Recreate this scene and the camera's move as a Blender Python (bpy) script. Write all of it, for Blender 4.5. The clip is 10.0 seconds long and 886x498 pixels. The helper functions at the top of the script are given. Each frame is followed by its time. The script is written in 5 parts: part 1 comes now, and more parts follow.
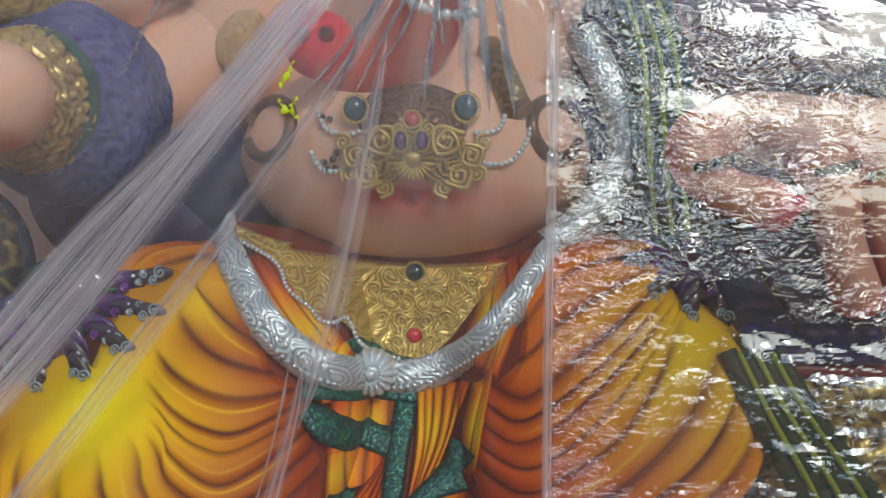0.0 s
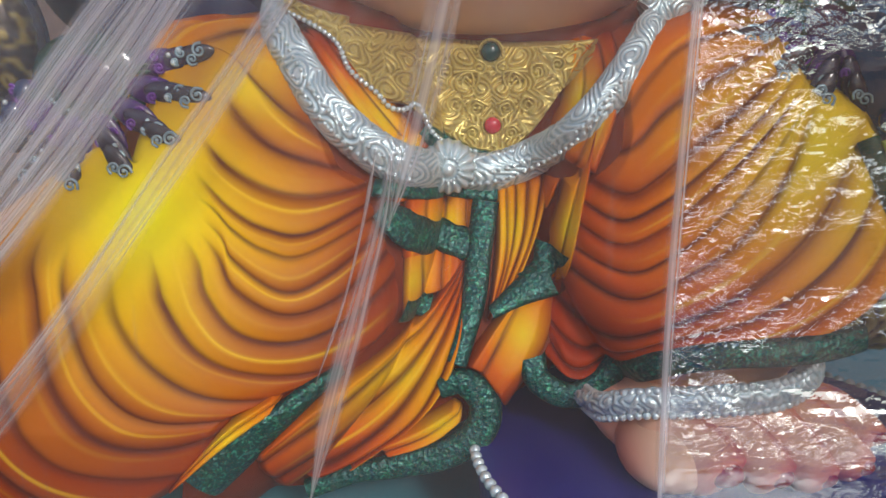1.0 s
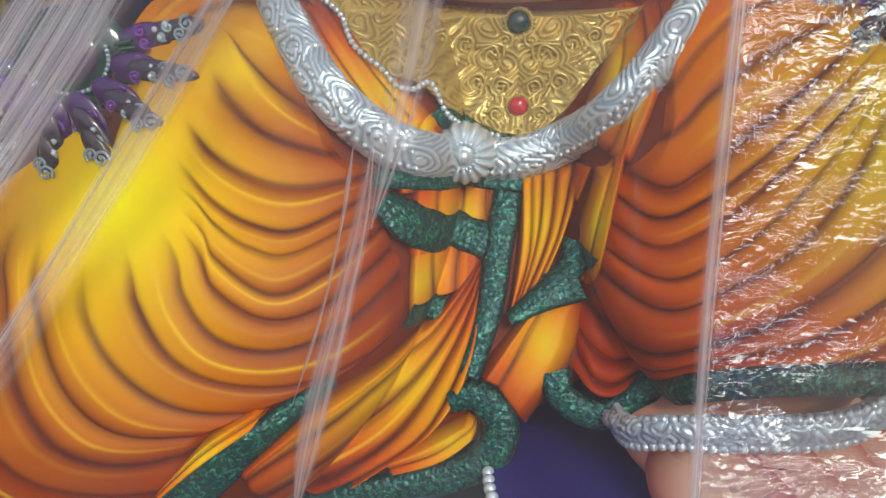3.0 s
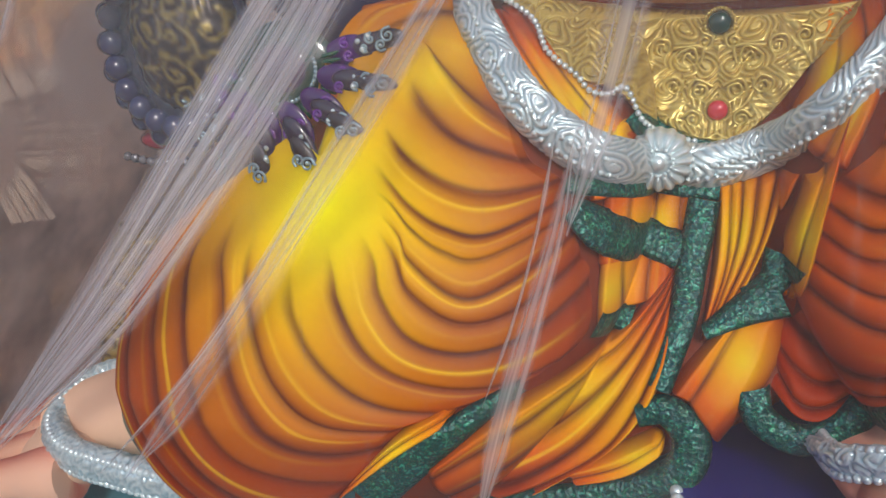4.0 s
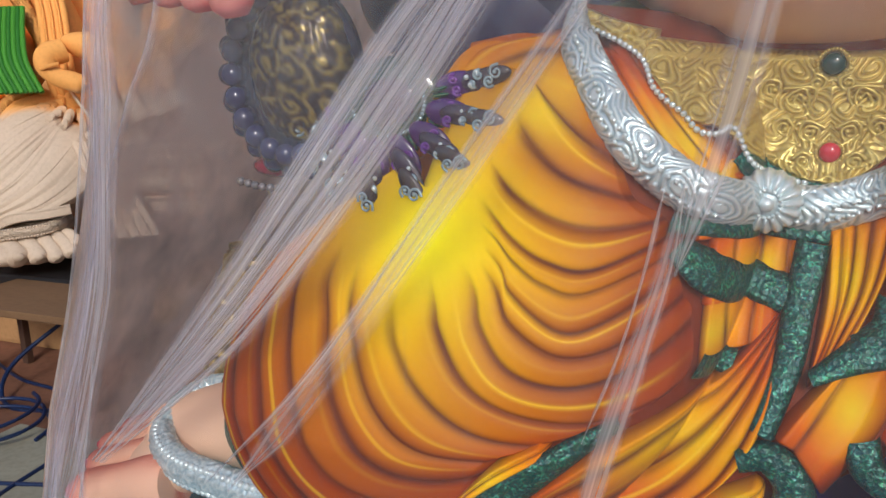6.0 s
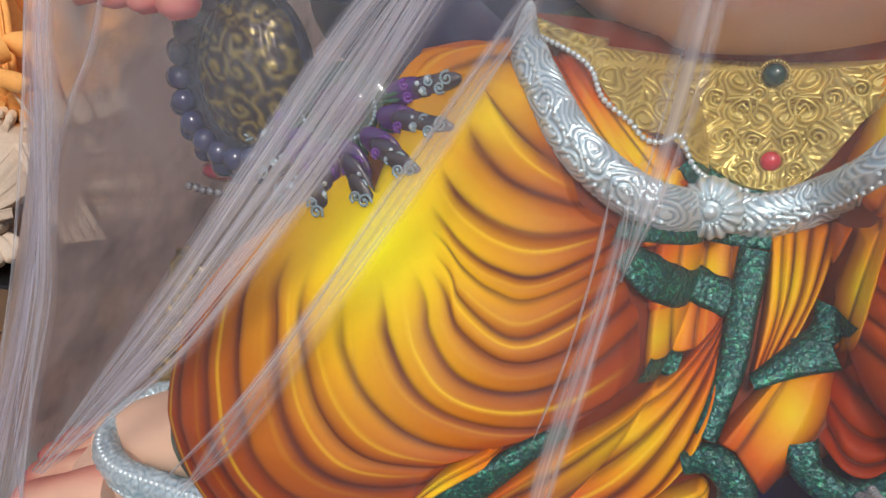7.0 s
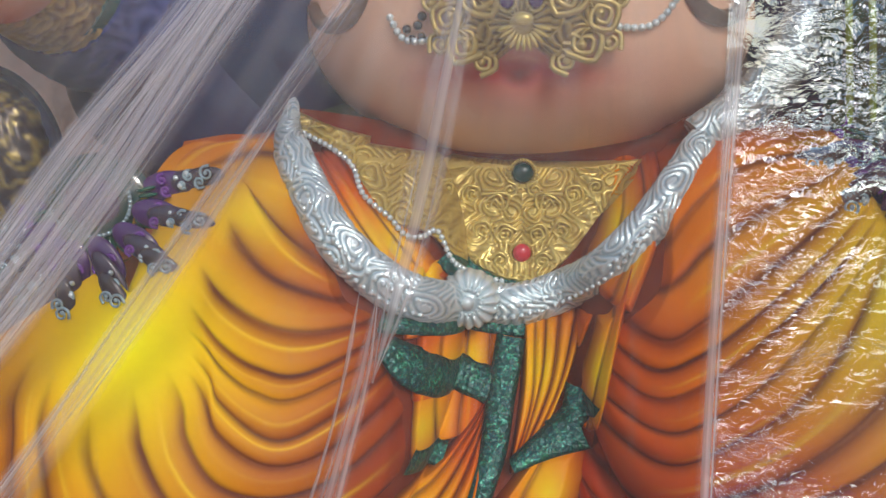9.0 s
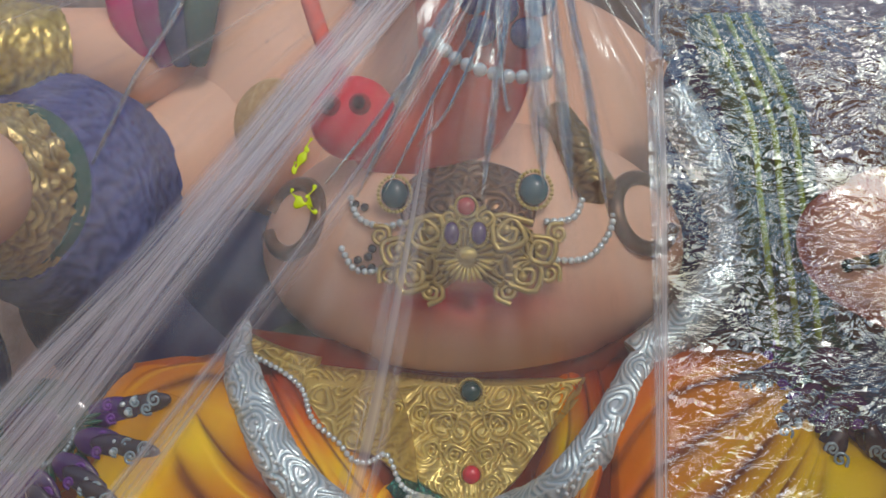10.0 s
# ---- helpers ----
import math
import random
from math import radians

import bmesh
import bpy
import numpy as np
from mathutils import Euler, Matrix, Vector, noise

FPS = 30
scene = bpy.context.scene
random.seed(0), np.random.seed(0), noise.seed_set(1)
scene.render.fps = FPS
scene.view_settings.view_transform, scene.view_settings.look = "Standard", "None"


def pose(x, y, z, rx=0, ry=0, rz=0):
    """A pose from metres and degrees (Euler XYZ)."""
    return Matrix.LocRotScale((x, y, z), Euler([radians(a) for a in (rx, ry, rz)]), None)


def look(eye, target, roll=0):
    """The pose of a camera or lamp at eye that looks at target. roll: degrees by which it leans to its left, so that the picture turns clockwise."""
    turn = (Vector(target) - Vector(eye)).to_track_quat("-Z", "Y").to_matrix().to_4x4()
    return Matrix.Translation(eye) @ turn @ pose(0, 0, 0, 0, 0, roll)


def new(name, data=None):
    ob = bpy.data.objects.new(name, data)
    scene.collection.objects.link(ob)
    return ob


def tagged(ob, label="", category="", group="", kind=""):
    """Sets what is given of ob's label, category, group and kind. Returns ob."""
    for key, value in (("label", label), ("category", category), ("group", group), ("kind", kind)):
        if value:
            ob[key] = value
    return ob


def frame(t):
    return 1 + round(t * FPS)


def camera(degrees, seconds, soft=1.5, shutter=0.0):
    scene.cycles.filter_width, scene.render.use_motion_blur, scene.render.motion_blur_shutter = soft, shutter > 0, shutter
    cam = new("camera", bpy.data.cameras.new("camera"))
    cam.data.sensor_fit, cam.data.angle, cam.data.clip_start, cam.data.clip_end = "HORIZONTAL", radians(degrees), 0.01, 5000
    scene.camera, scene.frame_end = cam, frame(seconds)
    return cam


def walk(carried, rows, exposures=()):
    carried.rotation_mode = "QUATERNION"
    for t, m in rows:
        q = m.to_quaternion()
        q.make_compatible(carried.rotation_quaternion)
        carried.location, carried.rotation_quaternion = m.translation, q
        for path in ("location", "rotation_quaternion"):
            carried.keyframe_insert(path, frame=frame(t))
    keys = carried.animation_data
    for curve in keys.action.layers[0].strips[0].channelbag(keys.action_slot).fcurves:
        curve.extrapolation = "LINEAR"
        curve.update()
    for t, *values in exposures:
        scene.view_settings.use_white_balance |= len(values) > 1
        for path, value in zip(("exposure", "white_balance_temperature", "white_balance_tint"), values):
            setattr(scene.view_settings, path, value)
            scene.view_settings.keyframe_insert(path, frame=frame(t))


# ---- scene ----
cam = camera(58.2, 10.0, 1.5)
METRES, EYE, TILT, LEAN, TURN = 0.7, 1.4, 0.0, 0.0, 0.0
ROWS = [
    (0.0, 0.0, 0.0, 0.0, 0.0, 0.0, 0.0),
    (0.5, -0.0925, 0.1515, -0.0546, -0.17, -8.82, -0.37),
    (1.0, -0.1949, 0.2719, -0.068, 0.23, -13.91, 0.36),
    (1.5, -0.1587, 0.352, -0.0661, -0.04, -14.63, 0.15),
    (2.0, -0.0634, 0.4323, -0.0694, -0.51, -15.52, -0.57),
    (3.5, -0.0718, 0.4902, -0.073, 11.75, -15.46, 2.09),
    (4.0, -0.105, 0.4822, -0.0694, 17.84, -14.95, 2.73),
    (4.5, -0.1184, 0.4624, -0.0605, 22.0, -14.31, 2.68),
    (5.0, -0.1361, 0.4487, -0.052, 24.78, -13.59, 2.51),
    (6.5, -0.134, 0.4428, -0.0499, 22.85, -12.54, 1.59),
    (7.0, -0.1276, 0.4458, -0.0486, 20.79, -12.5, 1.21),
    (7.5, -0.105, 0.4573, -0.0547, 17.03, -12.32, 0.81),
    (8.0, -0.0866, 0.4737, -0.0598, 13.14, -12.53, 0.28),
    (8.5, -0.0683, 0.4755, -0.0578, 9.81, -12.19, 0.02),
    (9.0, -0.0432, 0.469, 0.0006, 6.9, -7.58, 0.2),
    (9.5, -0.0245, 0.4383, 0.091, 4.62, -0.86, 0.7),
    (10.0, -0.0255, 0.4277, 0.105, 3.66, 4.99, 0.42),
]
EXPOSURES = [(0.0, -0.97), (0.6, -0.72), (1.0, -0.61), (4.0, -0.46), (7.5, -0.40), (8.7, -0.41), (9.4, -0.82), (10.0, -0.95)]
walk(cam, [(t, pose(0, 0, EYE, TILT, LEAN, TURN) @ pose(METRES * x, METRES * y, METRES * z, 90 + pitch, roll, yaw)) for t, x, y, z, yaw, pitch, roll in ROWS], EXPOSURES)

# ---- light: an open yard under a bright sky, soft sun from behind the viewer ----
SUN_UP, SUN_ROUND = 31.0, 158.0
world = bpy.data.worlds.new("sky")
scene.world = world
world.use_nodes = True
wn = world.node_tree
sky = wn.nodes.new("ShaderNodeTexSky")
sky.sky_type, sky.sun_disc = "NISHITA", False
sky.sun_elevation, sky.sun_rotation = radians(SUN_UP), radians(SUN_ROUND)
sky.dust_density = 1.4
wn.nodes["Background"].inputs["Strength"].default_value = 0.22
wn.links.new(sky.outputs["Color"], wn.nodes["Background"].inputs["Color"])
sun = new("sun", bpy.data.lights.new("sun", "SUN"))
sun.data.energy, sun.data.angle, sun.data.color = 2.3, radians(10), (1.0, 0.985, 0.93)
sun_way = Vector((math.sin(radians(SUN_ROUND)) * math.cos(radians(SUN_UP)), math.cos(radians(SUN_ROUND)) * math.cos(radians(SUN_UP)), math.sin(radians(SUN_UP))))
sun.matrix_world = look(sun_way * 20, (0, 0, 0))


# ---- materials ----
def lin(r, g, b):
    return tuple((c / 12.92 if c <= 0.04045 else ((c + 0.055) / 1.055) ** 2.4) for c in (r / 255, g / 255, b / 255))


def material(name):
    m = bpy.data.materials.new(name)
    m.use_nodes = True
    return m, m.node_tree, m.node_tree.nodes["Principled BSDF"]


def node(tree, kind, **values):
    n = tree.nodes.new(kind)
    for key, value in values.items():
        n.inputs[key.replace("_", " ")].default_value = value
    return n


def mixed(tree, how, fac, a, b):
    n = tree.nodes.new("ShaderNodeMix")
    n.data_type, n.blend_type = "RGBA", how
    for sock, v in ((n.inputs[0], fac), (n.inputs[6], a), (n.inputs[7], b)):
        if isinstance(v, bpy.types.NodeSocket):
            tree.links.new(v, sock)
        else:
            sock.default_value = v if isinstance(v, float) else (*v, 1.0)
    return n.outputs[2]


def grained(name, colour, rough=0.5, metal=0.0, scale=30.0, amount=0.25, bump=0.15, attribute=False, coat=0.0, stretch=(1, 1, 1), bump_scale=None, tint=(0.45, 0.4, 0.36)):
    """A surface with broad stains and fine grain; attribute: takes the paint laid on the sculpture."""
    m, tree, bsdf = material(name)
    where = tree.nodes.new("ShaderNodeTexCoord")
    mapping = node(tree, "ShaderNodeMapping", Scale=stretch)
    tree.links.new(where.outputs["Object"], mapping.inputs["Vector"])
    broad = node(tree, "ShaderNodeTexNoise", Scale=scale * 0.12, Detail=5.0)
    fine = node(tree, "ShaderNodeTexNoise", Scale=bump_scale or scale * 4, Detail=6.0)
    for n in (broad, fine):
        tree.links.new(mapping.outputs[0], n.inputs["Vector"])
    if attribute:
        paint = tree.nodes.new("ShaderNodeAttribute")
        paint.attribute_name = "paint"
        base = paint.outputs["Color"]
    else:
        base = colour
    ramp = node(tree, "ShaderNodeMapRange")
    ramp.inputs[1].default_value, ramp.inputs[2].default_value, ramp.inputs[3].default_value, ramp.inputs[4].default_value = 0.42, 0.72, 0.0, amount
    tree.links.new(broad.outputs["Fac"], ramp.inputs[0])
    worn = mixed(tree, "MULTIPLY", ramp.outputs[0], base, tint)
    ramp2 = node(tree, "ShaderNodeMapRange")
    ramp2.inputs[1].default_value, ramp2.inputs[2].default_value, ramp2.inputs[3].default_value, ramp2.inputs[4].default_value = 0.45, 0.7, 0.0, amount * 0.7
    tree.links.new(fine.outputs["Fac"], ramp2.inputs[0])
    worn = mixed(tree, "MULTIPLY", ramp2.outputs[0], worn, (0.6, 0.56, 0.52))
    tree.links.new(worn, bsdf.inputs["Base Color"])
    bsdf.inputs["Roughness"].default_value, bsdf.inputs["Metallic"].default_value = rough, metal
    bsdf.inputs["Coat Weight"].default_value, bsdf.inputs["Coat Roughness"].default_value = coat, 0.15
    b = node(tree, "ShaderNodeBump", Strength=bump, Distance=0.004)
    tree.links.new(fine.outputs["Fac"], b.inputs["Height"])
    tree.links.new(b.outputs[0], bsdf.inputs["Normal"])
    return m


def glitter(name, dark, light, scale=160.0):
    """Cloth trim with a pressed leaf pattern that catches the light."""
    m, tree, bsdf = material(name)
    where = tree.nodes.new("ShaderNodeTexCoord")
    cells = node(tree, "ShaderNodeTexVoronoi", Scale=scale)
    warp = node(tree, "ShaderNodeTexNoise", Scale=scale * 0.8, Detail=3.0)
    tree.links.new(where.outputs["Object"], warp.inputs["Vector"])
    bent = mixed(tree, "LINEAR_LIGHT", 0.006, where.outputs["Object"], warp.outputs["Color"])
    tree.links.new(bent, cells.inputs["Vector"])
    leaves = node(tree, "ShaderNodeTexNoise", Scale=scale, Detail=1.5, Distortion=2.2)
    tree.links.new(where.outputs["Object"], leaves.inputs["Vector"])
    ramp = tree.nodes.new("ShaderNodeValToRGB")
    e = ramp.color_ramp.elements
    e[0].position, e[0].color, e[1].position, e[1].color = 0.53, (*dark, 1), 0.68, (*light, 1)
    tree.links.new(leaves.outputs["Fac"], ramp.inputs[0])
    shade = mixed(tree, "MULTIPLY", 0.30, ramp.outputs[0], cells.outputs["Color"])
    hem = tree.nodes.new("ShaderNodeAttribute")
    hem.attribute_name = "paint"
    tree.links.new(mixed(tree, "MULTIPLY", 1.0, shade, hem.outputs["Color"]), bsdf.inputs["Base Color"])
    b = node(tree, "ShaderNodeBump", Strength=0.6, Distance=0.004)
    tree.links.new(cells.outputs["Distance"], b.inputs["Height"])
    tree.links.new(b.outputs[0], bsdf.inputs["Normal"])
    bsdf.inputs["Roughness"].default_value, bsdf.inputs["Metallic"].default_value = 0.35, 0.3
    return m


def film(name, haze, gloss_rough, crumple, scale, stretch, gain=1.0, tint=(0.90, 0.88, 0.93), streaked=False, cells=0.0, patchy=False, deep=0.01, scuffed=0.0, tied=0.0):
    """Clear plastic sheeting: mostly lets the view through, with a milky haze, gloss and creases.
    streaked: gathered sheeting whose haze runs in threads along it and thins out at its sides."""
    m, tree, bsdf = material(name)
    tree.nodes.remove(bsdf)

    def math_node(how, a, b, clamp=False):
        n = tree.nodes.new("ShaderNodeMath")
        n.operation, n.use_clamp = how, clamp
        for sock, v in zip(n.inputs, (a, b)):
            if isinstance(v, bpy.types.NodeSocket):
                tree.links.new(v, sock)
            else:
                sock.default_value = v
        return n.outputs[0]

    where = tree.nodes.new("ShaderNodeTexCoord")
    mapping = node(tree, "ShaderNodeMapping", Scale=stretch)
    tree.links.new(where.outputs["UV" if streaked else "Object"], mapping.inputs["Vector"])
    creases = node(tree, "ShaderNodeTexNoise", Scale=scale, Detail=5.0, Roughness=0.6, Distortion=0.8)
    tree.links.new(mapping.outputs[0], creases.inputs["Vector"])
    height = creases.outputs["Fac"]
    if cells:
        facets = node(tree, "ShaderNodeTexVoronoi", Scale=cells)
        warp = mixed(tree, "LINEAR_LIGHT", 0.03, mapping.outputs[0], creases.outputs["Color"])
        tree.links.new(warp, facets.inputs["Vector"])
        height = math_node("ADD", height, math_node("MULTIPLY", facets.outputs["Distance"], 0.35))
    b = node(tree, "ShaderNodeBump", Strength=crumple, Distance=deep)
    if patchy:
        zones = node(tree, "ShaderNodeTexNoise", Scale=5.0, Detail=3.0)
        zone_map = node(tree, "ShaderNodeMapping", Scale=(0.5, 1.0, 1.6))
        tree.links.new(where.outputs["Object"], zone_map.inputs["Vector"])
        tree.links.new(zone_map.outputs[0], zones.inputs["Vector"])
        zone = node(tree, "ShaderNodeMapRange")
        for i, v in enumerate((0.44, 0.60, 0.04, crumple)):
            zone.inputs[i + 1].default_value = v
        tree.links.new(zones.outputs["Fac"], zone.inputs[0])
        tree.links.new(zone.outputs[0], b.inputs["Strength"])
    tree.links.new(height, b.inputs["Height"])
    clear = node(tree, "ShaderNodeBsdfTransparent", Color=(0.97, 0.965, 0.972, 1))
    milk = node(tree, "ShaderNodeBsdfDiffuse", Color=(*tint, 1))
    milk2 = node(tree, "ShaderNodeBsdfTranslucent", Color=(*tint, 1))
    shine = node(tree, "ShaderNodeBsdfGlossy", Color=(0.86, 0.97, 1, 1), Roughness=gloss_rough)
    both = node(tree, "ShaderNodeMixShader", Fac=0.4)
    tree.links.new(milk.outputs[0], both.inputs[1])
    tree.links.new(milk2.outputs[0], both.inputs[2])
    grazing = node(tree, "ShaderNodeLayerWeight", Blend=0.5)
    tree.links.new(b.outputs[0], grazing.inputs["Normal"])
    if cells:  # each small facet of the crumpled sheet leans its own way
        lean = tree.nodes.new("ShaderNodeVectorMath")
        lean.operation = "MULTIPLY_ADD"
        lean.inputs[1].default_value, lean.inputs[2].default_value = (0.46,) * 3, (-0.23,) * 3
        tree.links.new(facets.outputs["Color"], lean.inputs[0])
        amount = tree.nodes.new("ShaderNodeVectorMath")
        amount.operation = "SCALE"
        tree.links.new(lean.outputs[0], amount.inputs[0])
        tree.links.new(zone.outputs[0], amount.inputs["Scale"])
        facet = tree.nodes.new("ShaderNodeVectorMath")
        facet.operation = "ADD"
        tree.links.new(b.outputs[0], facet.inputs[0])
        tree.links.new(amount.outputs[0], facet.inputs[1])
        unit = tree.nodes.new("ShaderNodeVectorMath")
        unit.operation = "NORMALIZE"
        tree.links.new(facet.outputs[0], unit.inputs[0])
        tree.links.new(unit.outputs[0], shine.inputs["Normal"])
    else:
        tree.links.new(b.outputs[0], shine.inputs["Normal"])
    gloss = math_node("ADD", math_node("MULTIPLY", math_node("POWER", grazing.outputs["Facing"], 4.0), 0.45), 0.075)
    amount = node(tree, "ShaderNodeMapRange")
    if streaked:
        threads = creases.outputs["Fac"]
        limits = (0.40, 0.70, haze * 0.25, haze * 1.6)
    else:
        cloud = node(tree, "ShaderNodeTexNoise", Scale=3.5, Detail=6.0, Roughness=0.6)
        tree.links.new(where.outputs["Object"], cloud.inputs["Vector"])
        threads = cloud.outputs["Fac"]
        limits = (0.3, 0.75, haze * 0.4, haze * 1.7)
    for i, v in enumerate(limits):
        amount.inputs[i + 1].default_value = v
    tree.links.new(threads, amount.inputs[0])
    veil_amount, shine_amount = amount.outputs[0], math_node("MULTIPLY", gloss, gain, True)
    if streaked:
        split = tree.nodes.new("ShaderNodeSeparateXYZ")
        tree.links.new(where.outputs["UV"], split.inputs[0])
        v = split.outputs[1]
        side = math_node("MULTIPLY", math_node("MULTIPLY", v, math_node("SUBTRACT", 1.0, v)), 6.0, True)
        veil_amount = math_node("MULTIPLY", veil_amount, side, True)
        shine_amount = math_node("MULTIPLY", shine_amount, side, True)
    if scuffed:
        turned = node(tree, "ShaderNodeMapping", Scale=(46.0, 1.0, 2.2), Rotation=(0, radians(-38), 0))
        tree.links.new(where.outputs["Object"], turned.inputs["Vector"])
        hairs = node(tree, "ShaderNodeTexNoise", Scale=1.6, Detail=6.0, Roughness=0.75)
        tree.links.new(turned.outputs[0], hairs.inputs["Vector"])
        rubbed = node(tree, "ShaderNodeMapRange")
        for i, v in enumerate((0.58, 0.80, 0.0, scuffed)):
            rubbed.inputs[i + 1].default_value = v
        tree.links.new(hairs.outputs["Fac"], rubbed.inputs[0])
        veil_amount = math_node("ADD", veil_amount, rubbed.outputs[0], True)
    if tied:
        place = tree.nodes.new("ShaderNodeSeparateXYZ")
        tree.links.new(where.outputs["Object"], place.inputs[0])
        across, down = math_node("SUBTRACT", place.outputs[0], 0.02), math_node("SUBTRACT", 2.02, place.outputs[2])
        angle = math_node("ARCTAN2", across, down)
        line = tree.nodes.new("ShaderNodeCombineXYZ")
        tree.links.new(math_node("MULTIPLY", angle, 16.0), line.inputs[0])
        tree.links.new(math_node("MULTIPLY", down, 0.7), line.inputs[1])
        rays = node(tree, "ShaderNodeTexNoise", Scale=1.0, Detail=7.0, Roughness=0.7)
        tree.links.new(line.outputs[0], rays.inputs["Vector"])
        drawn = node(tree, "ShaderNodeMapRange")
        for i, v in enumerate((0.40, 0.72, 0.25 * tied, 1.7 * tied)):
            drawn.inputs[i + 1].default_value = v
        tree.links.new(rays.outputs["Fac"], drawn.inputs[0])
        near = node(tree, "ShaderNodeMapRange")
        for i, v in enumerate((0.85, 0.15, 0.0, 1.0)):
            near.inputs[i + 1].default_value = v
        tree.links.new(down, near.inputs[0])
        veil_amount = math_node("ADD", veil_amount, math_node("MULTIPLY", drawn.outputs[0], near.outputs[0]), True)
    veil = tree.nodes.new("ShaderNodeMixShader")
    tree.links.new(veil_amount, veil.inputs[0])
    tree.links.new(clear.outputs[0], veil.inputs[1])
    tree.links.new(both.outputs[0], veil.inputs[2])
    top = tree.nodes.new("ShaderNodeMixShader")
    tree.links.new(shine_amount, top.inputs[0])
    tree.links.new(veil.outputs[0], top.inputs[1])
    tree.links.new(shine.outputs[0], top.inputs[2])
    tree.links.new(top.outputs[0], tree.nodes["Material Output"].inputs["Surface"])
    return m


PAINT = grained("airbrushed_enamel", None, 0.48, scale=40, amount=0.10, bump=0.05, attribute=True)
PAINT.node_tree.nodes["Principled BSDF"].inputs["Specular IOR Level"].default_value = 0.14
GOLD = grained("gilt_relief", None, 0.30, metal=0.45, scale=60, amount=0.3, bump=0.12, attribute=True)
SILVER = grained("silver_leaf_relief", None, 0.20, metal=0.40, scale=60, amount=0.15, bump=0.30, attribute=True)
TEAL = glitter("teal_glitter_trim", lin(8, 80, 74), lin(66, 168, 138), 120.0)
GEM = grained("glossy_stone_paint", None, 0.12, scale=50, amount=0.1, bump=0.03, attribute=True, coat=0.6)


def press_folds(mat, depth):
    """Deepens the folds of a bare cast by the same lines that the paint follows."""
    tree = mat.node_tree
    lines = tree.nodes.new("ShaderNodeAttribute")
    lines.attribute_name = "paint"
    b = node(tree, "ShaderNodeBump", Strength=1.0, Distance=depth)
    tree.links.new(lines.outputs["Fac"], b.inputs["Height"])
    bsdf = tree.nodes["Principled BSDF"]
    tree.links.new(bsdf.inputs["Normal"].links[0].from_socket, b.inputs["Normal"])
    tree.links.new(b.outputs[0], bsdf.inputs["Normal"])


FILM_SMOOTH = film("clear_film", 0.052, 0.16, 0.22, 14.0, (1.0, 1.0, 0.5), 0.30, scuffed=0.11, tied=0.20)
FILM_CREASED = film("creased_film", 0.085, 0.04, 1.0, 22.0, (0.8, 1.0, 1.15), 3.3, cells=95.0, patchy=True, deep=0.008)
FILM_FOLD = film("gathered_film", 0.46, 0.30, 0.25, 9.0, (0.35, 1.6, 1.0), 0.8, streaked=True)
FILM_SOFT = film("soft_pleat_film", 0.34, 0.30, 0.2, 2.6, (0.3, 1.3, 1.0), 0.6, tint=(0.90, 0.86, 0.90), streaked=True)
FILM_VEIL = film("doubled_film", 0.32, 0.30, 0.25, 13.0, (0.14, 1.4, 1.0), 0.7, tint=(0.88, 0.85, 0.94), streaked=True)
FILM_BACK = film("far_side_film", 0.80, 0.3, 0.3, 12.0, (1.0, 1.0, 0.4), 0.5, tint=(0.97, 0.76, 0.60), scuffed=0.25)
FILM_EDGE = film("doubled_edge_film", 0.30, 0.25, 0.25, 8.0, (0.2, 1.2, 1.0), 0.9, tint=(0.80, 0.78, 0.93), streaked=True)
FILM_GLARE = film("taut_film_pleat", 0.16, 0.10, 1.0, 14.0, (1.5, 0.8, 1.0), 5.0, streaked=True)
FLECK = grained("acid_yellow_paint", lin(205, 225, 15), 0.5, scale=60, amount=0.1)
BLUE_TOP = grained("violet_blue_enamel", lin(36, 27, 126), 0.35, scale=25, amount=0.35, bump=0.06)
CYAN = grained("cyan_enamel", lin(95, 160, 175), 0.4, scale=25, amount=0.25, bump=0.06)
PLINTH = grained("rough_plank", lin(120, 90, 62), 0.8, scale=20, amount=0.5, bump=0.3, stretch=(0.3, 1, 1))
EARTH = grained("trodden_floor", lin(146, 98, 74), 0.9, scale=6, amount=0.75, bump=0.5)
WALL = grained("soot_stained_plaster", lin(92, 78, 68), 0.9, scale=5, amount=0.6, bump=0.3)
HOSE = grained("blue_hose", lin(18, 38, 76), 0.4, scale=80, amount=0.2)
STEEL = grained("rusty_steel", lin(95, 70, 58), 0.6, metal=0.3, scale=60, amount=0.6)


# ---- building tools ----
def spline(points, n):
    """n points on a smooth line through the given ones."""
    p = np.array(points, float)
    p = np.vstack([2 * p[0] - p[1], p, 2 * p[-1] - p[-2]])
    u = np.linspace(0, len(p) - 3 - 1e-9, n)
    i = u.astype(int)
    t = (u - i)[:, None]
    a, b, c, d = p[i], p[i + 1], p[i + 2], p[i + 3]
    return 0.5 * (2 * b + (c - a) * t + (2 * a - 5 * b + 4 * c - d) * t ** 2 + (3 * b - a - 3 * c + d) * t ** 3)


def step(a, b, x):
    t = np.clip((np.asarray(x, float) - a) / (b - a), 0, 1)
    return t * t * (3 - 2 * t)


def blend(stops, t):
    """Colour at t along (place, colour) stops."""
    at = [s[0] for s in stops]
    return np.stack([np.interp(t, at, [s[1][k] for s in stops]) for k in range(3)], -1)


def over(base, colour, amount):
    a = np.asarray(amount)[..., None]
    return base * (1 - a) + np.array(colour) * a


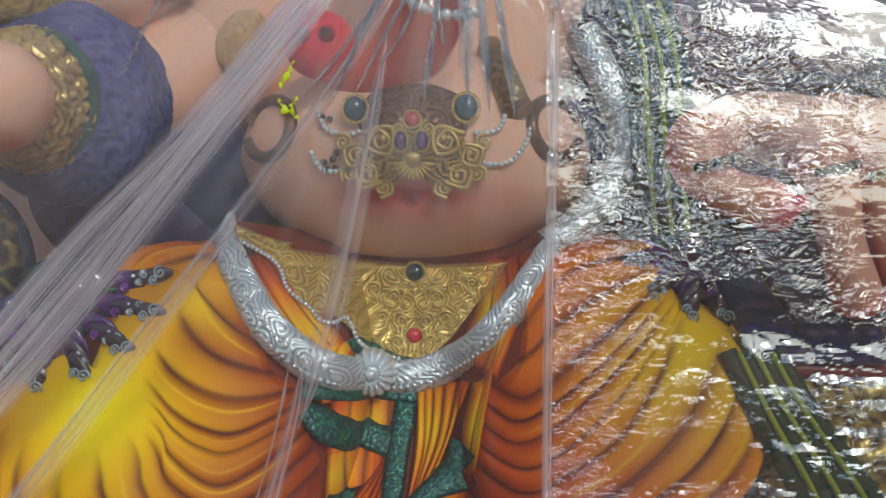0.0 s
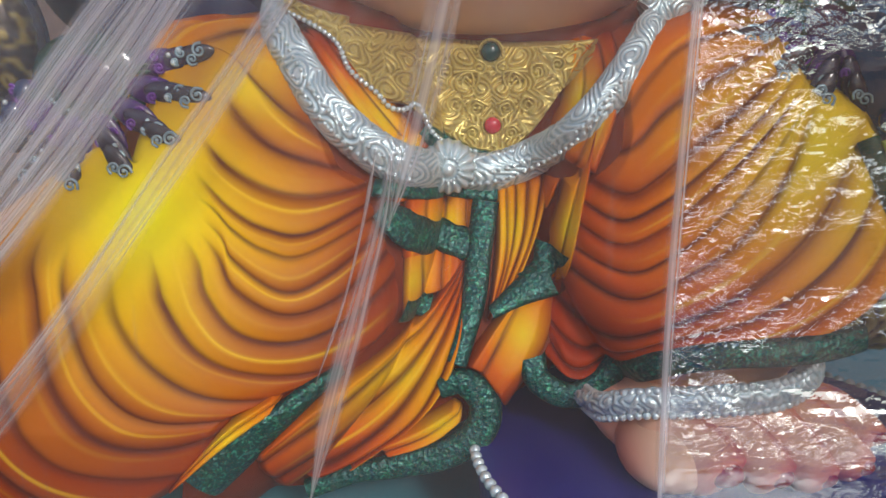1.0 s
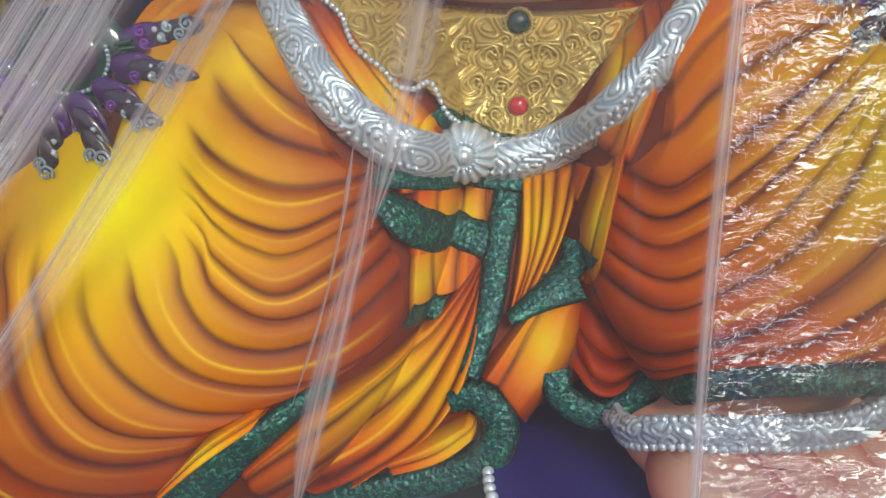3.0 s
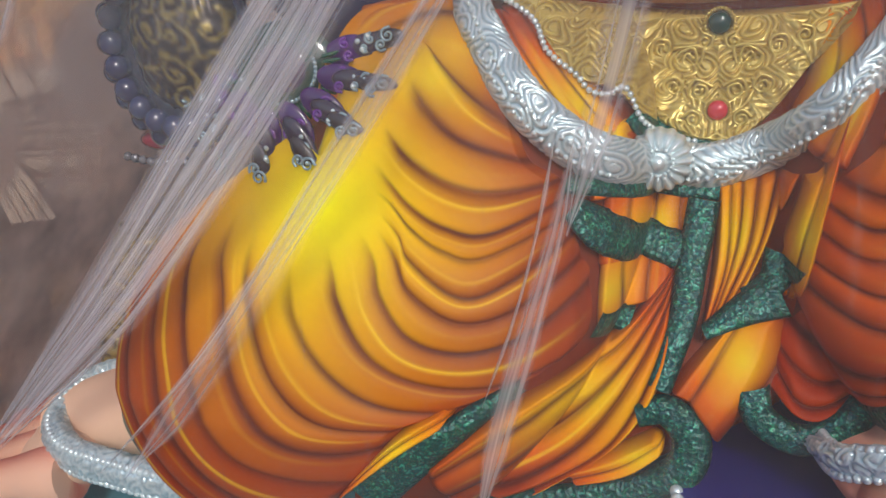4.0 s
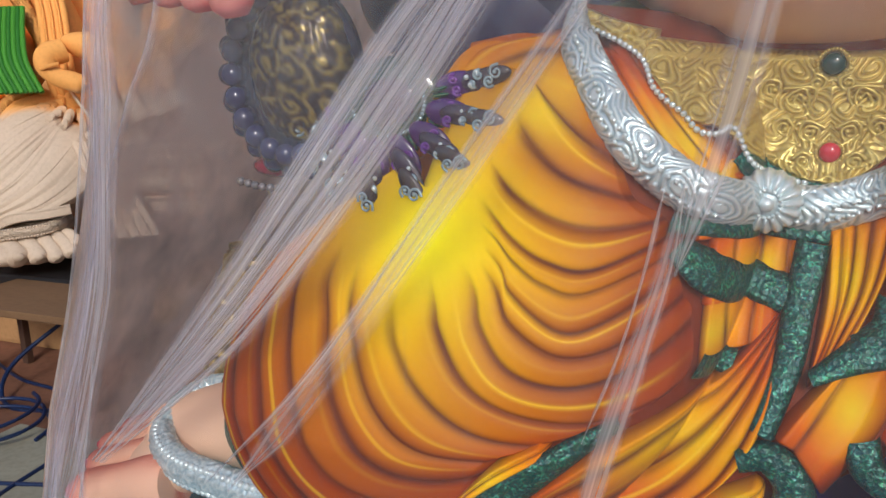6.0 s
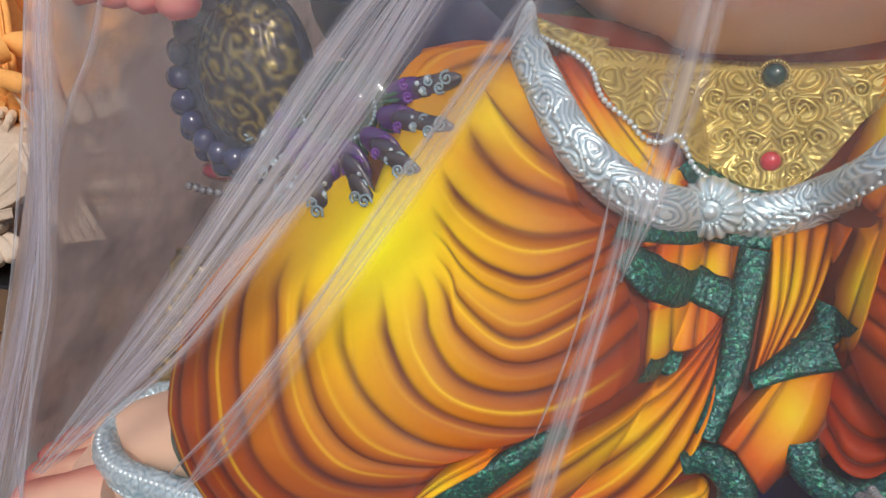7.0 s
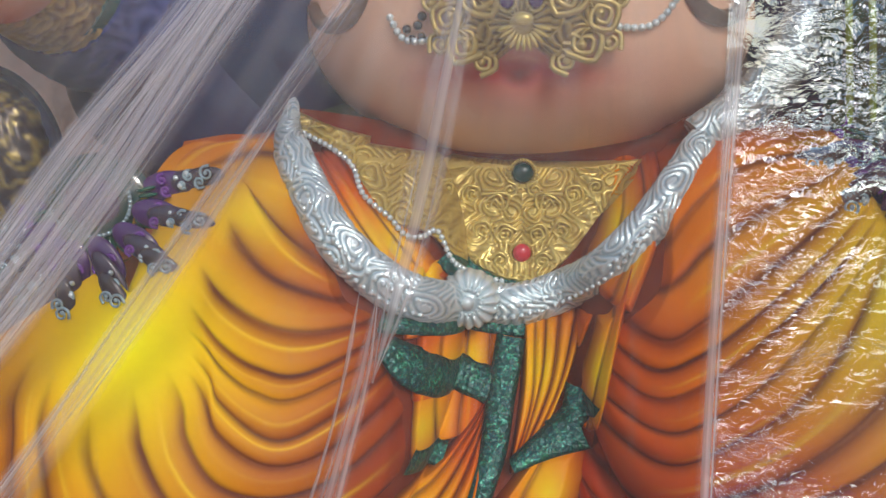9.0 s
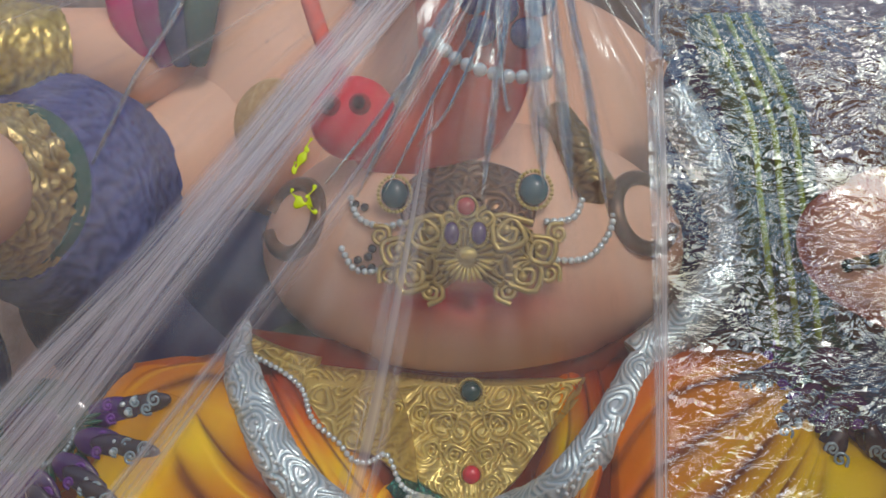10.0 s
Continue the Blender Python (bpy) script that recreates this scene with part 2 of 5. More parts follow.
def scroll(u, v, cell, turns, seed):
    """Height 0 to 1 of a field of curled scrolls, as pressed into leaf relief."""
    rng = np.random.RandomState(seed)
    jit = rng.rand(64, 64, 4)
    u, v = u + cell * 0.12 * np.sin(v * 5.3 / cell + 1.0), v + cell * 0.12 * np.sin(u * 4.1 / cell)
    gu, gv = np.floor(u / cell).astype(int), np.floor(v / cell).astype(int)
    best, h = np.full(u.shape, 9.0), np.zeros(u.shape)
    for a in (-1, 0, 1):
        for b in (-1, 0, 1):
            r = jit[(gu + a) % 64, (gv + b) % 64]
            du, dv = u / cell - (gu + a + 0.15 + 0.7 * r[..., 0]), v / cell - (gv + b + 0.15 + 0.7 * r[..., 1])
            d = np.hypot(du, dv)
            size = d / (0.75 + 0.5 * r[..., 2])
            turn = np.where(r[..., 3] > 0.5, 1, -1)
            wave = 0.5 + 0.5 * np.cos(2 * np.pi * turns * d + turn * np.arctan2(dv, du) + 6 * r[..., 2])
            wave = np.where(d < 0.13, 1.0, wave)
            way = 6.3 * r[..., 1]
            run, off = du * np.cos(way) + dv * np.sin(way), np.abs(dv * np.cos(way) - du * np.sin(way))
            leaf = (0.5 + 0.5 * np.cos(2 * np.pi * turns * (0.8 * run + 0.55 * off))) * (1 - 0.5 * np.clip(off * 2, 0, 1))
            leaf = np.where(off < 0.05, 1.0, leaf)
            wave = np.where(r[..., 2] < 0.5, leaf, wave)
            take = size < best
            best, h = np.where(take, size, best), np.where(take, wave, h)
    return h ** 0.7


class Sculpture:
    """Gathers shaped surfaces into one mesh with paint on its points."""

    def __init__(self):
        self.v, self.f, self.m, self.c, self.n = [], [], [], [], 0

    def grid(self, p, slot, colour, around=False):
        a, b = p.shape[:2]
        idx = np.arange(a * b).reshape(a, b) + self.n
        if around:
            idx = np.hstack([idx, idx[:, :1]])
        q = np.stack([idx[:-1, :-1], idx[:-1, 1:], idx[1:, 1:], idx[1:, :-1]], -1).reshape(-1, 4)
        self.v.append(p.reshape(-1, 3))
        self.c.append(np.broadcast_to(np.asarray(colour, float), p.shape).reshape(-1, 3))
        self.f.append(q)
        self.m.append(np.full(len(q), slot))
        self.n += a * b

    def blob(self, centre, radii, slot, colour, turn=(0, 0, 0), n=28, shape=None):
        th, ph = np.meshgrid(np.linspace(0.0, np.pi, n), np.linspace(0, 2 * np.pi, 2 * n, endpoint=False), indexing="ij")
        unit = np.stack([np.sin(th) * np.cos(ph), np.sin(th) * np.sin(ph), np.cos(th)], -1)
        p = unit * np.array(radii)
        if shape is not None:
            p = p * shape(unit)[..., None]
        r = np.array(Euler([radians(a) for a in turn]).to_matrix())
        p = p @ r.T + np.array(centre)
        self.grid(p, slot, colour(p) if callable(colour) else colour, around=True)

    def tube(self, points, radius, slot, colour, seg=18, n=60, flat=1.0, relief=None):
        """A round bar along a smooth line; radius and relief may change along and around it."""
        c = spline(points, n)
        t = np.gradient(c, axis=0)
        t /= np.linalg.norm(t, axis=1)[:, None]
        away = np.array((0, -1.0, 0))
        side = np.cross(t, away)
        side /= np.maximum(np.linalg.norm(side, axis=1), 1e-6)[:, None]
        up = np.cross(side, t)
        a = np.linspace(0, 2 * np.pi, seg, endpoint=False)
        s = np.linspace(0, 1, n)
        r = np.array([radius(k) for k in s]) if callable(radius) else np.full(n, radius)
        rr = np.repeat(r[:, None], seg, 1)
        run = np.concatenate([[0], np.cumsum(np.linalg.norm(np.diff(c, axis=0), axis=1))])
        h = np.zeros((n, seg))
        if relief is not None:
            h = relief(np.repeat(run[:, None], seg, 1), rr * a[None, :])
        p = c[:, None] + ((rr + h)[..., None] * (np.cos(a)[None, :, None] * side[:, None] * 1.0 + np.sin(a)[None, :, None] * up[:, None] * flat))
        col = colour(s[:, None] + 0 * h, h, p) if callable(colour) else colour
        self.grid(p, slot, col, around=True)
        for k in (0, -1):
            tip = np.stack([p[k], np.repeat(c[k][None], seg, 0)])
            end = np.broadcast_to(np.asarray(col, float), p.shape)[k]
            self.grid(tip if k else tip[::-1], slot, np.stack([end, end]), around=True)

    def bead_row(self, points, radius, gap, slot, colour):
        c = spline(points, 400)
        run = np.concatenate([[0], np.cumsum(np.linalg.norm(np.diff(c, axis=0), axis=1))])
        for d in np.arange(gap / 2, run[-1], gap):
            self.blob([np.interp(d, run, c[:, k]) for k in range(3)], (radius,) * 3, slot, colour, n=7)

    def build(self, name, mats):
        mesh = bpy.data.meshes.new(name)
        mesh.from_pydata(np.concatenate(self.v).tolist(), [], np.concatenate(self.f).tolist())
        for m in mats:
            mesh.materials.append(m)
        mesh.polygons.foreach_set("material_index", np.concatenate(self.m).astype(np.int32))
        mesh.polygons.foreach_set("use_smooth", np.ones(len(mesh.polygons), bool))
        attr = mesh.color_attributes.new("paint", "FLOAT_COLOR", "POINT")
        c = np.concatenate(self.c)
        attr.data.foreach_set("color", np.hstack([c, np.ones((len(c), 1))]).astype(np.float32).ravel())
        mesh.update()
        return new(name, mesh)


def part(name, bm, mat, parent=None, label="", smooth=False):
    mesh = bpy.data.meshes.new(name)
    bm.normal_update()
    bm.to_mesh(mesh)
    bm.free()
    if mat:
        mesh.materials.append(mat)
    if smooth:
        mesh.polygons.foreach_set("use_smooth", np.ones(len(mesh.polygons), bool))
    ob = new(name, mesh)
    if parent:
        ob.parent = parent
    return tagged(ob, label)


def box(bm, lo, hi, bevel=0.0):
    made = bmesh.ops.create_cube(bm, size=1.0, matrix=Matrix.LocRotScale([(a + b) / 2 for a, b in zip(lo, hi)], None, [b - a for a, b in zip(lo, hi)]))["verts"]
    if bevel:
        bmesh.ops.bevel(bm, geom=list({e for v in made for e in v.link_edges}), offset=bevel, segments=2, affect="EDGES", profile=0.6)
    return bm


def sheet_mesh(p, shift=0.0):
    """A bmesh-free mesh of a grid of points."""
    a, b = p.shape[:2]
    idx = np.arange(a * b).reshape(a, b)
    q = np.stack([idx[:-1, :-1], idx[1:, :-1], idx[1:, 1:], idx[:-1, 1:]], -1).reshape(-1, 4)
    mesh = bpy.data.meshes.new("sheet")
    mesh.from_pydata(p.reshape(-1, 3).tolist(), [], q.tolist())
    mesh.polygons.foreach_set("use_smooth", np.ones(len(mesh.polygons), bool))
    length = np.linalg.norm(np.diff(p[:, b // 2], axis=0), axis=1).sum()
    uv = np.stack(np.meshgrid(np.linspace(0, length, a) + shift, np.linspace(0, 1, b), indexing="ij"), -1).reshape(-1, 2)
    layer = mesh.uv_layers.new(name="along")
    layer.data.foreach_set("uv", uv[q.ravel()].astype(np.float32).ravel())
    return mesh


# ---- the seated statue ----
ORANGE, RUST = (0.82, 0.205, 0.003), (0.54, 0.070, 0.006)
GROOVE, SKIN, BLUSH = (0.10, 0.018, 0.008), lin(238, 194, 164), lin(214, 84, 72)
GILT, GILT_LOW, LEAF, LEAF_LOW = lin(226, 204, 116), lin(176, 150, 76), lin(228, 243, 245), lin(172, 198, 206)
VIOLET, NAVY, RED = lin(74, 32, 104), lin(40, 48, 104), lin(200, 32, 44)
GREEN_GEM, RED_GEM, NAIL = lin(10, 66, 62), lin(214, 58, 70), lin(226, 84, 110)


def bump_at(x, z, cx, cz, rx, rz, h, a=0.0):
    c, s = math.cos(radians(a)), math.sin(radians(a))
    q = (((x - cx) * c + (z - cz) * s) / rx) ** 2 + ((-(x - cx) * s + (z - cz) * c) / rz) ** 2
    return h * np.maximum(0, 1 - q) ** 0.5


def front(x, z):
    """How far back the statue's front lies: a leaning lap with two knees and the belly standing out of it."""
    x, z = np.asarray(x, float), np.asarray(z, float)
    y = np.where(z < 0.85, 1.415 - 0.15 * (0.85 - z), np.where(z < 1.38, 1.68 - 0.5 * (1.38 - z), 1.68 + 0.25 * (1 - np.exp(-(np.maximum(z, 1.38) - 1.38) * 2))))
    knee = np.maximum(bump_at(x, z, -0.58, 1.05, 0.52, 0.40, 0.23, 56), 1e-4) ** 6
    shin = np.maximum(bump_at(x, z, -0.68, 0.87, 0.34, 0.33, 0.20), 1e-4) ** 6
    other = bump_at(x, z, 0.33, 1.12, 0.30, 0.34, 0.22)
    y = y - np.maximum((knee + shin) ** (1 / 6), other)
    q = np.maximum(0, 1 - ((x + 0.06) / 0.385) ** 2 - ((z - 1.6) / 0.235) ** 2)
    return np.where(q > 0, np.minimum(y, 1.79 - 0.335 * np.sqrt(q)), y)


def on(points, off=0.0):
    """Points of the front plane laid on the statue, off metres proud of it."""
    return [(x, float(front(x, z)) - off, z) for x, z in points]


def cloth(sc, lines, colour, off=0.006, nu=72, ns=24, edge=0.012):
    """A smooth piece without folds, swept by lines of the front plane."""
    keys = np.stack([spline(k, nu) for k in lines])
    s = np.linspace(0, 1, ns)
    p = np.stack([spline(keys[:, i], ns) for i in range(nu)], 1)
    u = np.linspace(0, 1, nu)[None, :] + 0 * s[:, None]
    s2 = s[:, None] + 0 * u
    rim = np.clip(np.minimum(np.minimum(s2, 1 - s2) * 8, np.minimum(u, 1 - u) * 14), 0, 1) ** 0.5
    x, z = p[..., 0], p[..., 1]
    y = front(x, z) - off * rim + edge * (1 - rim)
    sc.grid(np.stack([x, y, z], -1), 0, colour(s2, u, x, z, 0.5 + 0 * u, 0 * u))


def even(points, n):
    """n points at even steps along a smooth line, and the share of its length at the second point given."""
    c = spline(points, 240)
    run = np.concatenate([[0], np.cumsum(np.linalg.norm(np.diff(c, axis=0), axis=1))])
    run /= run[-1]
    at = np.linspace(0, 1, n)
    return np.stack([np.interp(at, run, c[:, k]) for k in range(2)], -1), run[240 // (len(points) - 1)]


def drape(sc, grooves, lift, colour, root=None, off=0.006, nu=110, per=16, edge=0.03, fade_in=0.0, fade_out=0.0):
    """A draped piece with one fold between each two neighbouring groove lines of the front plane; from a root the folds fan out and set in later."""
    roots = root if isinstance(root, list) else [root] * len(grooves)
    made = [even(([r] if r else []) + g, nu) for r, g in zip(roots, grooves)]
    count = len(grooves) - 1
    ns = count * per + 1
    at = np.linspace(0, 1, ns)
    keys = np.stack([m[0] for m in made])
    p = np.stack([spline(keys[:, i], ns) for i in range(nu)], 1)
    begin = np.interp(at * count, np.arange(count + 1), [m[1] if root else 0.0 for m in made])[:, None]
    u = np.linspace(0, 1, nu)[None, :] + 0 * at[:, None]
    s = at[:, None] + 0 * u
    f = s * count - np.floor(s * count)
    depth = np.ones_like(u)
    if root or fade_in:
        depth = depth * step(begin - 0.06, begin + (0.10 if root else fade_in), u)
    if fade_out:
        depth = depth * (1 - 0.9 * step(1 - fade_out, 1.0, u))
    rim = np.clip(np.minimum(np.minimum(s, 1 - s) * count * 2.5, np.minimum(u + (1 if root else 0), 1 - u) * 16), 0, 1) ** 0.5
    x, z = p[..., 0], p[..., 1]
    y = front(x, z) - off * rim - lift * np.sin(np.pi * f) ** 0.8 * depth * rim + edge * (1 - rim)
    sc.grid(np.stack([x, y, z], -1), 0, colour(s * count, u, x, z, f, depth))


def folds_paint(centre, reach, stops, dark=0.95, shine=0.75, second=None, wide=0.085, ends=0.0, at=0.42):
    """Airbrushed yellow to rust away from a knee, fold shading put into the colour: brown in the fold lines, one side
    darker, a thin yellow line on each ridge.
    """
    def colour(s, u, x, z, f, depth):
        r = np.hypot((x - centre[0]) / reach[0], (z - centre[1]) / reach[1])
        if second:
            r = np.minimum(r, 0.26 + np.hypot(x - second[0], z - second[1]) / 0.17)
        c = blend(stops, r + ends * step(0.72, 1.0, u))
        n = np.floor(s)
        # airbrushed shading in the colour: one side of each fold and its groove darkened
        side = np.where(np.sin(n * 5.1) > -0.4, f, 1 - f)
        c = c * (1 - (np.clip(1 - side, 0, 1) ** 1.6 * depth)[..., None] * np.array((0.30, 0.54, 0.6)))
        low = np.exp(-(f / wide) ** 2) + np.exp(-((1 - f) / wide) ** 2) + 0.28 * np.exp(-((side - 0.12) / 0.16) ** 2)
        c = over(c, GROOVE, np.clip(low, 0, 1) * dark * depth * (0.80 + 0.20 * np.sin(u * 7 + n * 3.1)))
        place = at + 0.16 * np.sin(n * 2.3 + 0.7)
        line = np.exp(-((f - place) / 0.045) ** 2) * step(0.12, 0.4, u) * (1 - step(0.75, 1.0, u)) * (0.55 + 0.45 * np.sin(n * 3.7))
        return over(c, (1.0, 0.66, 0.02), np.clip(line * shine * np.clip(depth * 2, 0, 1), 0, 1))
    return colour


def ribbon(sc, points, width, off, slot=3, colour=(1, 1, 1), n=90, crown=0.006):
    """A flat band along a line of the front plane with a softly rounded face, its colour darker towards both edges."""
    c = spline(points, n)
    t = np.gradient(c, axis=0)
    t /= np.linalg.norm(t, axis=1)[:, None]
    side = np.stack([-t[:, 1], t[:, 0]], -1)
    a = np.linspace(-1, 1, 11)
    w = np.array([width(k) for k in np.linspace(0, 1, n)]) if callable(width) else np.full(n, width)
    p = c[:, None] + side[:, None] * (a[None, :, None] * w[:, None, None] / 2)
    y = front(p[..., 0], p[..., 1]) - off - crown * (1 - a[None] ** 2) + 0.05 * np.maximum(0, np.abs(a[None]) - 0.85)
    dark_edged = (1 - 0.85 * np.abs(a) ** 4)[None, :, None] * np.ones((n, 1, 3)) * np.array(colour)
    sc.grid(np.stack([p[..., 0], y, p[..., 1]], -1), slot, dark_edged)


def plate(sc, top, bottom, slot, high, low, off, relief, cell, turns, seed, middle=None, nu=260, nv=130, extra=None):
    """A relief plate between two lines of the front plane, covered with pressed scrolls; recess shading is put into its
    colour.
    """
    a, b = spline(top, nu), spline(bottom, nu)
    v = np.linspace(0, 1, nv)[:, None, None]
    p = a[None] * (1 - v) + b[None] * v
    x, z = p[..., 0], p[..., 1]
    sx = np.abs(x - middle) + 3.0 if middle is not None else x + 3.0
    h = scroll(sx, z, cell, turns, seed)
    if extra is not None:
        h = extra(x, z, h)
    u = np.linspace(0, 1, nu)[None, :]
    rim = np.clip(np.minimum(np.minimum(u, 1 - u) * 40, np.minimum(v[..., 0], 1 - v[..., 0]) * 18), 0, 1) ** 0.5
    y = front(x, z) - (off + relief * h) * rim + 0.012 * (1 - rim)
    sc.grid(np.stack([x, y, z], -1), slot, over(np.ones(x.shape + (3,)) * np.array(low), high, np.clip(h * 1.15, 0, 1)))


def gem(sc, x, z, r, colour, off, tall=1.0, ring=GILT):
    y = float(front(x, z)) - off
    sc.blob((x, y, z), (r, r * 0.7, r * tall), 4, colour, n=14)
    if ring:
        a = np.linspace(0, 2 * np.pi, 26, endpoint=False)
        for k in a:
            sc.blob((x + r * 1.22 * math.cos(k), y + 0.002, z + r * 1.22 * tall * math.sin(k)), (r * 0.16,) * 3, 1, ring, n=6)


# relief shading put into the colour: recesses take low, ridges take high
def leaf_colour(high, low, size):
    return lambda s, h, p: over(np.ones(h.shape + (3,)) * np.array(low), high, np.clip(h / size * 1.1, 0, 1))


def curl(sc, x, y, z, r, start, turns, thick, slot, colour):
    """A small raised spiral."""
    k = np.linspace(0, 1, 9)
    ang = start + turns * 2 * np.pi * k
    rad = r * (1 - 0.8 * k)
    pts = [(x + q * math.cos(w), y, z + q * math.sin(w)) for q, w in zip(rad, ang)]
    sc.tube(pts, lambda s: thick * (1 - 0.3 * s), slot, colour, seg=8, n=24)
    sc.blob(pts[-1], (thick * 1.5,) * 3, slot, colour, n=7)


def lotus_brooch(sc, x, y, z, r, a0, a1, count, squash=0.80):
    """The jewelled flower on a knee: pearl ring, ribbed green leaves, violet petals with silver scroll tips."""
    sc.blob((x, y + 0.01, z), (r * 0.50, 0.025, r * 0.50 * squash), 4, lin(24, 66, 58), n=18)
    sc.blob((x, y - 0.002, z), (r * 0.30, 0.018, r * 0.30 * squash), 4, lin(60, 40, 76), n=16)
    for k in np.linspace(radians(a0), radians(a1), 26):
        sc.blob((x + r * 0.36 * math.cos(k), y - 0.018, z + r * 0.36 * squash * math.sin(k)), (0.0036,) * 3, 2, LEAF_LOW, n=7)
        c, s = math.cos(k), math.sin(k)
        sc.blob((x + r * 0.48 * c, y - 0.006, z + r * 0.48 * squash * s), (0.017, 0.008, 0.0038), 4, lin(30, 92, 72), turn=(0, -math.degrees(k), 0), n=7)
    for k in np.linspace(radians(a0), radians(a1), count):
        c, s = math.cos(k), math.sin(k)

        def place(d, side=0.0):
            q, w = x + r * d * c - side * s, z + (r * d * s) * squash + side * c
            return q, min(y + 0.004, float(front(q, w)) - 0.008), w
        deg = -math.degrees(math.atan2(squash * s, c))
        for d, w, l, col, slot in ((0.62, 0.022, 0.040, VIOLET, 4), (0.78, 0.017, 0.042, lin(58, 46, 70), 4), (0.95, 0.015, 0.036, lin(60, 50, 56), 4)):
            px, py, pz = place(d)
            sc.blob((px, py, pz), (l, 0.007, w), slot, col, turn=(0, deg, 0), n=12)
        for d, side, rad, way in ((0.64, 0.009, 0.009, 1), (0.66, -0.009, 0.009, -1)):
            px, py, pz = place(d, side)
            curl(sc, px, py - 0.009, pz, rad, k + way, way * 1.2, 0.0026, 4, lin(122, 62, 162))
        for d, side, rad, way in ((1.03, 0.004, 0.012, 1), (0.95, -0.007, 0.010, -1), (0.87, 0.006, 0.009, 1), (0.80, -0.005, 0.007, -1)):
            px, py, pz = place(d, side)
            curl(sc, px, py - 0.009, pz, rad, k + way, way * 1.3, 0.0023, 2, LEAF_LOW)
        for d, side in ((0.76, 0.007), (0.78, -0.006), (0.86, 0.011)):
            px, py, pz = place(d, side)
            sc.blob((px, py - 0.009, pz), (0.0042,) * 3, 2, LEAF, n=7)


def finger(sc, points, r0, r1, tip, nail=None):
    """A plump finger or toe with a blushed tip."""
    def colour(s, h, p):
        c = over(np.ones(h.shape + (3,)) * np.array(SKIN), BLUSH, 0.15 + 0 * h)
        sides = np.abs(np.cos(np.linspace(0, 2 * np.pi, h.shape[1], endpoint=False)))[None, :] ** 5 + 0 * h
        c = over(c, lin(196, 74, 62), 0.75 * sides)
        return over(c, tip, step(0.70, 1.0, s) * 0.80)
    sc.tube(points, lambda s: (r0 + (r1 - r0) * s) * (1 + 0.10 * math.sin(s * 9)) * max(0.25, min(1.0, (1.04 - s) * 9)) ** 0.5, 0, colour, seg=18, n=30)
    if nail:
        q = np.array(points[-1]) * 0.9 + np.array(points[-2]) * 0.1
        sc.blob(q + np.array((0, -r1 * 0.42, r1 * 0.42)), (r1 * 0.62, r1 * 0.42, r1 * 0.52), 4, nail, turn=(38, 0, 0), n=14)


